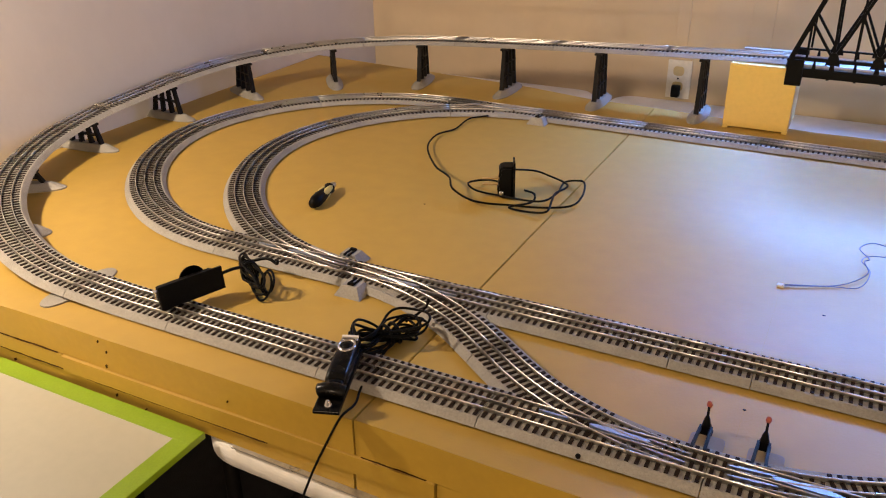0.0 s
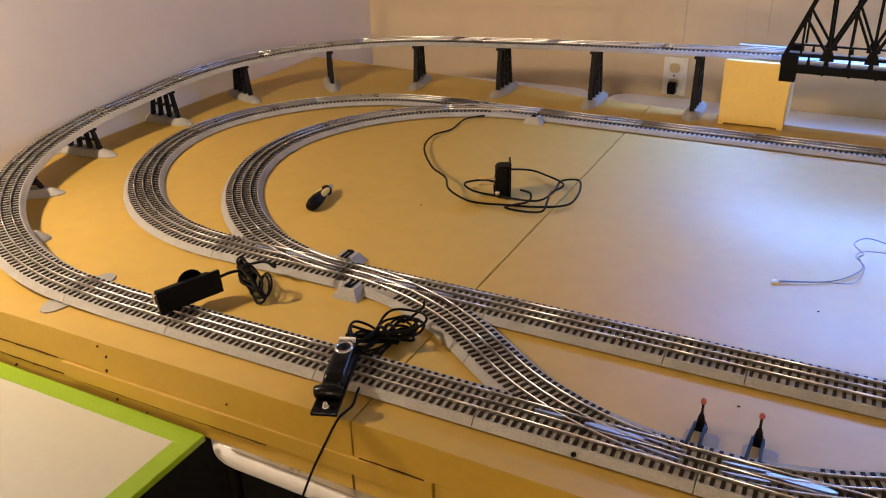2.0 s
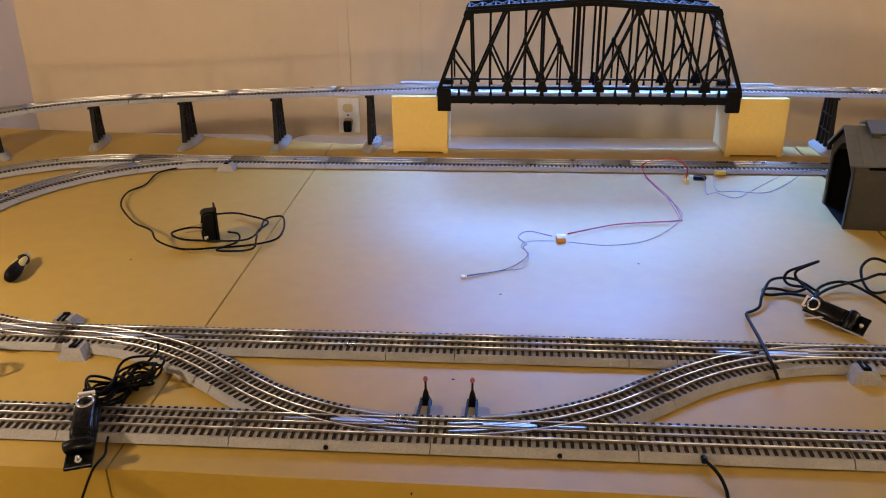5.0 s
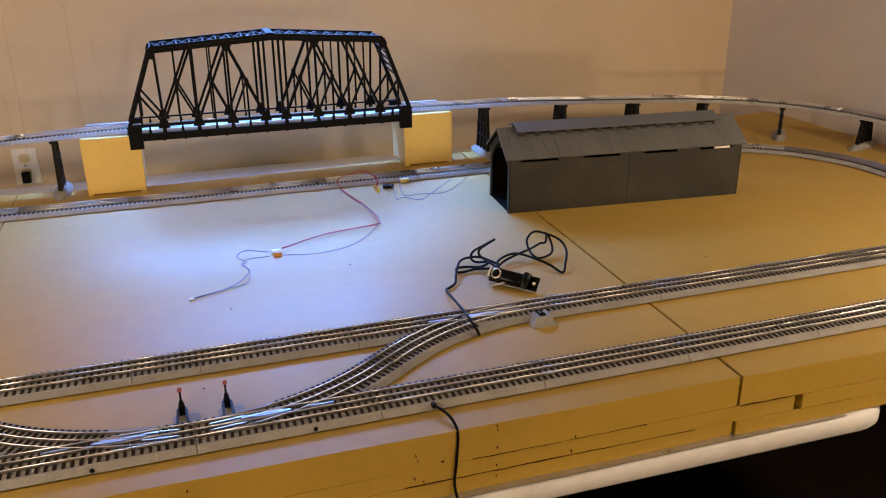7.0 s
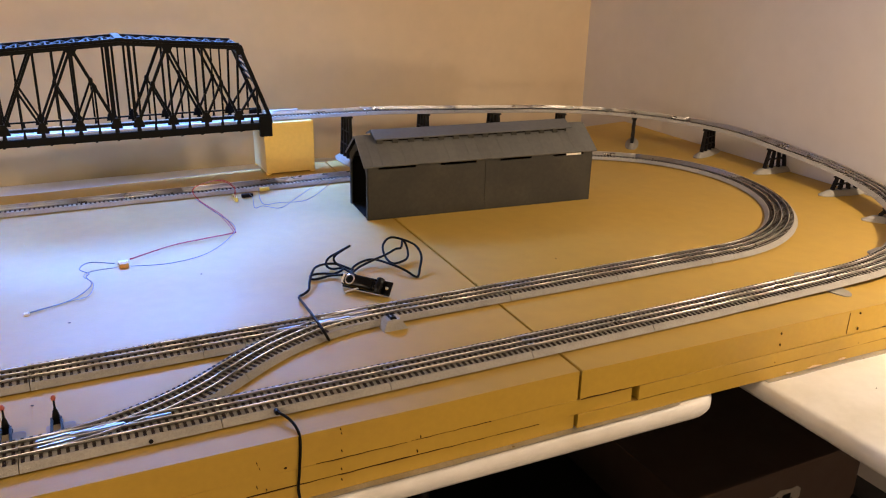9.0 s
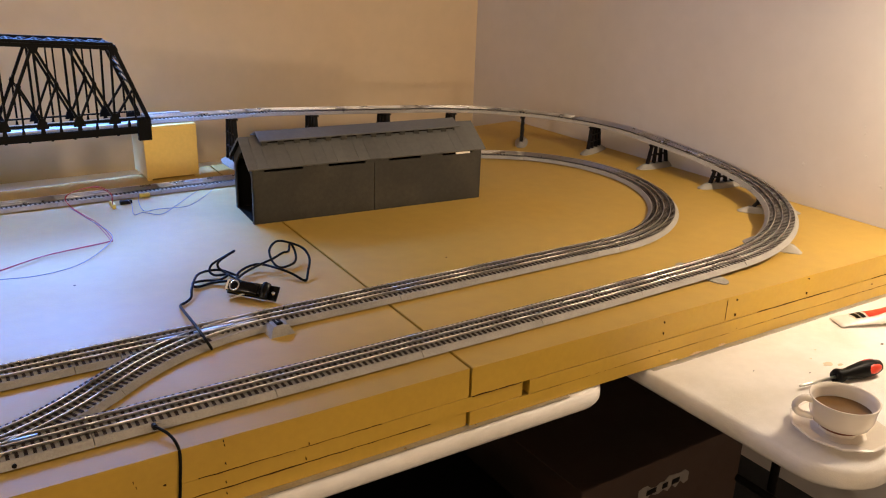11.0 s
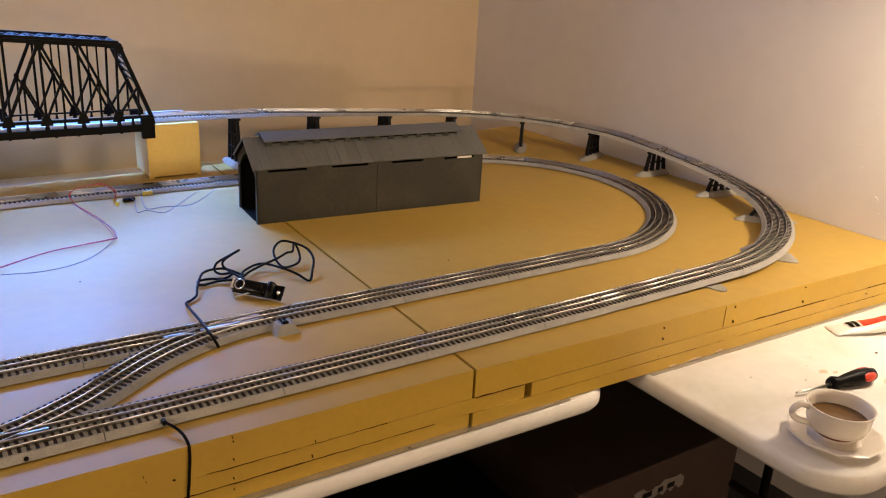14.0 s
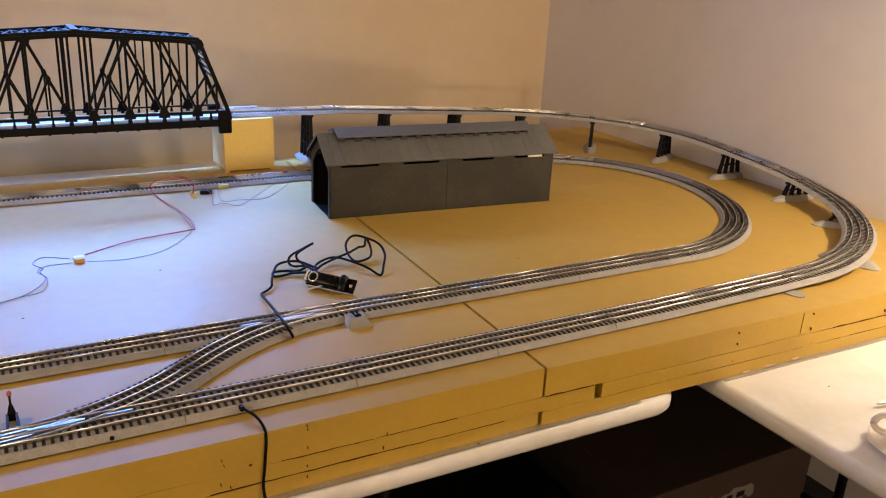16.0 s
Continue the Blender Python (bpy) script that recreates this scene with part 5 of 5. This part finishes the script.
# ---- switch lanterns ----
for x in (-0.053, 0.010):
    t = thing("switch_lantern", "small black switch stand with a red target", "switch stand", "switch stands")
    bm = bmesh.new()
    prism(bm, rounded(x - 0.014, x + 0.024, 0.806, 0.846, 0.006), Z, Z + 0.0020)
    part("pad", bm, PAD_GREY, t, "grey plastic pad")
    for u in (-0.007, 0.007):
        bm = bmesh.new()
        bar(bm, (x + u, 0.803, Z + 0.0125), (x + u * 0.8, 0.852, Z + 0.008), 0.0035, 0.004)
        part("arm", bm, BLACK, t)
    bm = bmesh.new()
    frustum(bm, (x - 0.008, x + 0.008, 0.844, 0.858), (x - 0.0045, x + 0.0045, 0.847, 0.855), Z, Z + 0.012)
    part("base", bm, BLACK, t)
    bm = bmesh.new()
    revolve(bm, [(0.0050, 0.0), (0.0035, 0.009), (0.0016, 0.014), (0.0014, 0.026), (0.0, 0.026)], 12, pose(x, 0.851, Z + 0.011))
    part("mast", bm, BLACK, t, smooth=True)
    bm = bmesh.new()
    revolve(bm, [(0.0, 0.0), (0.0020, 0.002), (0.0033, 0.006), (0.0022, 0.010), (0.0, 0.011)], 12, pose(x, 0.851, Z + 0.034) @ Matrix.Diagonal((1, 0.4, 1, 1)))
    part("target", bm, DULL_RED, t, "red target", smooth=True)

# black beads in place of the dark wire holes in the roadbed of the front switches
for x in (-0.168, 0.121):
    t = thing("wire_hole_bead", "tiny black bead standing in for a wire hole in the roadbed", "plug", "roadbed plugs")
    bm = bmesh.new()
    res = bmesh.ops.create_uvsphere(bm, u_segments=10, v_segments=6, radius=0.0032)
    bmesh.ops.translate(bm, vec=(x, Y_OUT - 0.0375, Z + 0.006), verts=bm.verts)
    part("plug", bm, BLACK, t)


# ---- hand tools ----
def screwdriver(tip, end, r, shaft, colours, label, tip_r=0.0030, inlay_at=0.74, inlay_long=0.20, inlay_wide=0.62):
    tip, end = Vector(tip), Vector(end)
    t = thing("screwdriver", label, "screwdriver", "screwdrivers")
    d = end - tip
    m = Matrix.Translation(tip) @ d.to_track_quat("Z", "Y").to_matrix().to_4x4()
    n = d.length
    bm = bmesh.new()
    revolve(bm, [(0, 0), (tip_r * 0.7, 0), (tip_r, 0.006), (tip_r, shaft + 0.01), (0, shaft + 0.01)], 14, m)
    part("shaft", bm, STEEL, t, "bright steel shaft", smooth=True)
    h = n - shaft
    bm = bmesh.new()
    revolve(bm, [(0, shaft), (r * 0.75, shaft), (r * 0.9, shaft + 0.06 * h), (r * 0.62, shaft + 0.2 * h), (r * 0.8, shaft + 0.35 * h), (r, shaft + 0.6 * h), (r * 0.98, shaft + 0.8 * h), (r * 0.7, shaft + 0.97 * h), (0, shaft + h)], 20, m)
    part("grip", bm, colours[0], t, smooth=True)
    for a in (0, 120, 240):
        bm = bmesh.new()
        res = bmesh.ops.create_uvsphere(bm, u_segments=14, v_segments=8, radius=1.0)
        bmesh.ops.transform(bm, matrix=m @ pose(0, 0, 0, 0, 0, a + 40) @ Matrix.Translation((r * 0.62, 0, shaft + inlay_at * h)) @ Matrix.Diagonal((r * 0.45, r * inlay_wide, h * inlay_long, 1)), verts=res["verts"])
        part("inlay", bm, colours[1], t, smooth=True)
    return t


GRIP_YELLOW = mat("pale_yellow_grip", (0.62, 0.50, 0.16), 0.4)
screwdriver((-0.855, 1.288, Z + 0.0125), (-0.832, 1.182, Z + 0.0125), 0.0125, 0.020, (BLACK, GRIP_YELLOW), "stubby black and yellow screwdriver lying on the foam", 0.0065, 0.34, 0.30, 0.50)
screwdriver((1.372, 0.470, TABLE + 0.008), (1.566, 0.432, TABLE + 0.0175), 0.0165, 0.085, (BLACK, RED), "black and red screwdriver lying on the white table")

# ---- cup and saucer ----
cup = thing("coffee_cup", "white china cup of milky coffee on a faceted saucer", "cup")
CX, CY = 1.298, 0.347
CUP = Matrix.Translation((CX, CY, TABLE)) @ Matrix.Diagonal((1.10, 1.10, 0.95, 1)) @ Matrix.Translation((0, 0, -TABLE))
bm = bmesh.new()
revolve(bm, [(0.0, TABLE + 0.016), (0.026, TABLE + 0.016), (0.028, TABLE + 0.018), (0.030, TABLE + 0.019), (0.041, TABLE + 0.026), (0.046, TABLE + 0.040), (0.0475, TABLE + 0.060), (0.0495, TABLE + 0.069), (0.0500, TABLE + 0.0705), (0.0475, TABLE + 0.0705),
             (0.0450, TABLE + 0.060), (0.0430, TABLE + 0.040), (0.038, TABLE + 0.029), (0.0, TABLE + 0.024)], 48, CUP)
part("bowl", bm, CHINA, cup, smooth=True)
bm = bmesh.new()
revolve(bm, [(0.0, TABLE + 0.046), (0.0434, TABLE + 0.046)], 40, CUP)
part("coffee", bm, COFFEE, cup, "milky brown coffee")
bm = bmesh.new()
revolve(bm, [(0.0265, TABLE + 0.0158), (0.0300, TABLE + 0.0158), (0.0305, TABLE + 0.0178), (0.0270, TABLE + 0.0178), (0.0265, TABLE + 0.0158)], 32, CUP)
part("foot_ring", bm, FOOT_BROWN, cup, "bare brown foot ring", smooth=True)
hd = Vector((-0.80, 0.60, 0)).normalized()
pts = [Vector((CX, CY, TABLE + 0.060)) + hd * 0.051, Vector((CX, CY, TABLE + 0.063)) + hd * 0.067, Vector((CX, CY, TABLE + 0.050)) + hd * 0.078, Vector((CX, CY, TABLE + 0.036)) + hd * 0.070, Vector((CX, CY, TABLE + 0.030)) + hd * 0.047]
bm = bmesh.new()
tube(bm, smooth_line(pts, 8), 0.0055, 12)
part("handle", bm, CHINA, cup, smooth=True)
saucer = thing("saucer", "white china saucer with a faceted rim on the table", "saucer")
bm = bmesh.new()
revolve(bm, [(0.0, TABLE + 0.004), (0.030, TABLE + 0.001), (0.042, TABLE + 0.0005), (0.078, TABLE + 0.012), (0.080, TABLE + 0.0145), (0.076, TABLE + 0.0155), (0.045, TABLE + 0.0060), (0.033, TABLE + 0.0090), (0.033, TABLE + 0.0155), (0.0, TABLE + 0.0155)], 10, Matrix.Translation((CX, CY, 0)))
part("dish", bm, CHINA, saucer)

# ---- glue tube and flecks ----
glue = thing("glue_tube", "crumpled white tube with red and black print", "tube")
GM = pose(1.706, 0.609, TABLE, 0, 0, -26)
PAPER_WHITE = mat("white_tube_film", (0.78, 0.74, 0.68), 0.3, vary=0.05)
bm = bmesh.new()
n = 14
rings = []
for i in range(n + 1):
    f = i / n
    w, h = 0.026 - 0.006 * f, 0.0015 + 0.017 * f ** 0.8
    ring = []
    for k in range(16):
        a = 2 * math.pi * k / 16
        ring.append(bm.verts.new((0.15 * f, w * math.cos(a) + 0.002 * math.sin(9 * f), 0.0185 * f ** 0.8 + 0.002 + h * math.sin(a) + 0.001 * math.sin(14 * f + 2 * a))))
    rings.append(ring)
for r0, r1 in zip(rings, rings[1:]):
    for i in range(16):
        j = (i + 1) % 16
        bm.faces.new((r0[i], r0[j], r1[j], r1[i]))
bm.faces.new(rings[0][::-1])
bm.faces.new(rings[-1])
low = min(v.co.z for v in bm.verts)
bmesh.ops.translate(bm, vec=(0, 0, -low), verts=bm.verts)
bmesh.ops.transform(bm, matrix=GM, verts=bm.verts)
part("tube_body", bm, PAPER_WHITE, glue, smooth=True)
for f0, f1, mt, nm in ((0.26, 0.32, BLACK, "dark_print"), (0.34, 0.40, BLACK, "dark_print"), (0.44, 0.98, RED, "red_print")):
    bm = bmesh.new()
    grid = []
    for i in range(5):
        f = f0 + (f1 - f0) * i / 4
        w, h = 0.026 - 0.006 * f, 0.0015 + 0.017 * f ** 0.8
        row = []
        for k in range(5):
            a = radians(40 + 80 * k / 4)
            row.append(bm.verts.new((0.15 * f, w * math.cos(a) + 0.002 * math.sin(9 * f), 0.0185 * f ** 0.8 + 0.0032 + h * math.sin(a) + 0.001 * math.sin(14 * f + 2 * a) - low)))
        grid.append(row)
    for r0, r1 in zip(grid, grid[1:]):
        for k in range(4):
            bm.faces.new((r0[k], r0[k + 1], r1[k + 1], r1[k]))
    bmesh.ops.transform(bm, matrix=GM, verts=bm.verts)
    part(nm, bm, mt, glue, "printed band")
bm = bmesh.new()
revolve(bm, [(0.0, 0.165), (0.008, 0.165), (0.009, 0.150), (0.014, 0.148), (0.014, 0.142), (0, 0.142)], 16, GM @ Matrix.Translation((0, 0, 0.0185 - low)) @ pose(0, 0, 0, 0, 90, 0))
part("cap", bm, BLACK, glue, smooth=True)

DARK_FLECK = mat("brown_fleck", (0.10, 0.06, 0.03), 0.6)
GLUE_STAIN = mat("dried_glue", (0.68, 0.58, 0.40), 0.35, vary=0.2, scale=60)
fr = random.Random(9)
for x, y, r, mt in ((1.515, 0.505, 0.014, GLUE_STAIN), (1.535, 0.49, 0.008, GLUE_STAIN), (1.55, 0.47, 0.010, GLUE_STAIN), (1.60, 0.415, 0.020, GLUE_STAIN), (1.70, 0.50, 0.006, DARK_FLECK), (1.505, 0.535, 0.003, GLUE_STAIN), (1.45, 0.50, 0.002, BLACK), (1.55, 0.555, 0.003, GLUE_STAIN), (1.36, 0.56, 0.002, BLACK)):
    t = thing("table_fleck", "small dried spill on the white tabletop", "stain", "table stains")
    bm = bmesh.new()
    prism(bm, [(x + r * (0.6 + 0.5 * fr.random()) * math.cos(2 * math.pi * k / 12), y + 0.6 * r * (0.6 + 0.5 * fr.random()) * math.sin(2 * math.pi * k / 12)) for k in range(12)], TABLE - 0.0005, TABLE + 0.0006)
    part("spill", bm, mt, t)

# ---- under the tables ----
# White label paper greyed to carry the same under-table shade.
PAPER_GREY = mat("shade_dark_label", (0.16, 0.14, 0.12), 0.7, vary=0.3, scale=40)
carton = thing("cardboard_box", "brown cardboard box with a white label under the tables", "box")
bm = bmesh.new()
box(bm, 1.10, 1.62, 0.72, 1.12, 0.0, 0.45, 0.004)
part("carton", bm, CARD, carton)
bm = bmesh.new()
rt = random.Random(12)
edge = [(1.27 + 0.16 * k / 12, 0.392 + 0.010 * rt.uniform(-1, 1)) for k in range(13)]
low_edge = [(1.43 - 0.16 * k / 12, 0.364 + 0.008 * rt.uniform(-1, 1)) for k in range(13)]
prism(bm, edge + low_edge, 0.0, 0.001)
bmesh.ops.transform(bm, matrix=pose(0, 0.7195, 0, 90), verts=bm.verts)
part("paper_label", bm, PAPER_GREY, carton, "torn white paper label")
for x0, w in ((1.295, 0.030), (1.345, 0.016), (1.375, 0.024)):
    bm = bmesh.new()
    box(bm, x0, x0 + w, 0.7175, 0.7184, 0.370, 0.383)
    part("print_bar", bm, BLACK, carton)
bin_ = thing("storage_bin", "dark blue plastic storage bin under the tables", "bin")
bm = bmesh.new()
frustum(bm, (0.62, 1.00, 0.82, 1.25), (0.60, 1.02, 0.80, 1.27), 0.0, 0.36)
part("tub", bm, NAVY, bin_)
bm = bmesh.new()
box(bm, 0.585, 1.035, 0.785, 1.285, 0.361, 0.385, 0.006)
part("lid", bm, BLACK, bin_)

# ---- sheet under the foam ----
for x0, x1, fn in ((-0.62, 0.985, front_m), (1.19, 2.12, front_r)):
    t = thing("plastic_sheet", "thin grey plastic sheet showing under the foam edge", "sheet", "sheets under the foam")
    bm = bmesh.new()
    k0 = 40
    xs = [x0 + (x1 - x0) * i / k0 for i in range(k0 + 1)]
    lo = [(x, fn(x) - 0.012 + 0.002 * noise.noise((x * 17, 1.3, x0))) for x in xs]
    prism(bm, lo + [(x1, 0.76), (x0, 0.76)], TABLE + 0.0003, TABLE + 0.0017)
    part("sheet", bm, METAL_SHEET, t)

# ---- wall fittings ----
outlet = thing("wall_outlet", "ivory wall outlet plate with a black plug in it", "wall outlet")
bm = bmesh.new()
box(bm, -0.508, -0.436, YB - 0.006, YB, 0.738, 0.855, 0.002)
part("cover_plate", bm, WHITE_CONN, outlet)
for zc in (0.775, 0.822):
    bm = bmesh.new()
    prism(bm, rounded(-0.016, 0.016, -0.014, 0.014, 0.010), 0.0, 0.002)
    bmesh.ops.transform(bm, matrix=pose(-0.474, YB - 0.006, zc, 90), verts=bm.verts)
    part("socket", bm, CREAM, outlet)
bm = bmesh.new()
box(bm, -0.488, -0.462, YB - 0.032, YB - 0.0085, 0.745, 0.782, 0.006)
part("plug", bm, BLACK, outlet, "black plug")
bm = bmesh.new()
box(bm, -0.4765, -0.4715, YB - 0.0085, YB - 0.006, 0.797, 0.801)
part("screw", bm, BLACK, outlet)
conduit = thing("wall_raceway", "narrow cream cable raceway running up the wall", "raceway")
bm = bmesh.new()
box(bm, -0.494, -0.458, YB - 0.004, YB + 0.002, 0.856, 2.39, 0.0012)
part("channel", bm, WALL, conduit)
bm = bmesh.new()
box(bm, -0.286, -0.224, YB - 0.003, YB + 0.002, 0.74, 2.39, 0.001)
tagged(put("trim", bm, WALL), "shallow painted batten on the plaster wall", "trim", kind="structure")
rb = random.Random(21)
for y, z in ((0.841, 1.154), (0.813, 1.14), (0.871, 1.083), (0.867, 1.066), (0.852, 1.01), (1.061, 0.99), (0.807, 1.084), (0.96, 0.905), (0.948, 0.904), (1.022, 0.951), (0.798, 0.943), (0.784, 0.947), (0.779, 0.903), (0.76, 0.908), (0.793, 0.938)):
    t = thing("filler_dab", "small raised dab of white filler on the side wall", "filler dab", "filler dabs")
    bm = bmesh.new()
    res = bmesh.ops.create_icosphere(bm, subdivisions=2, radius=1.0)
    r = rb.uniform(0.002, 0.004)
    bmesh.ops.transform(bm, matrix=Matrix.Translation((XR, y, z)) @ Matrix.Diagonal((0.001, r, r * rb.uniform(0.7, 1.2), 1)), verts=res["verts"])
    part("dab", bm, WALL_SIDE, t, smooth=True)
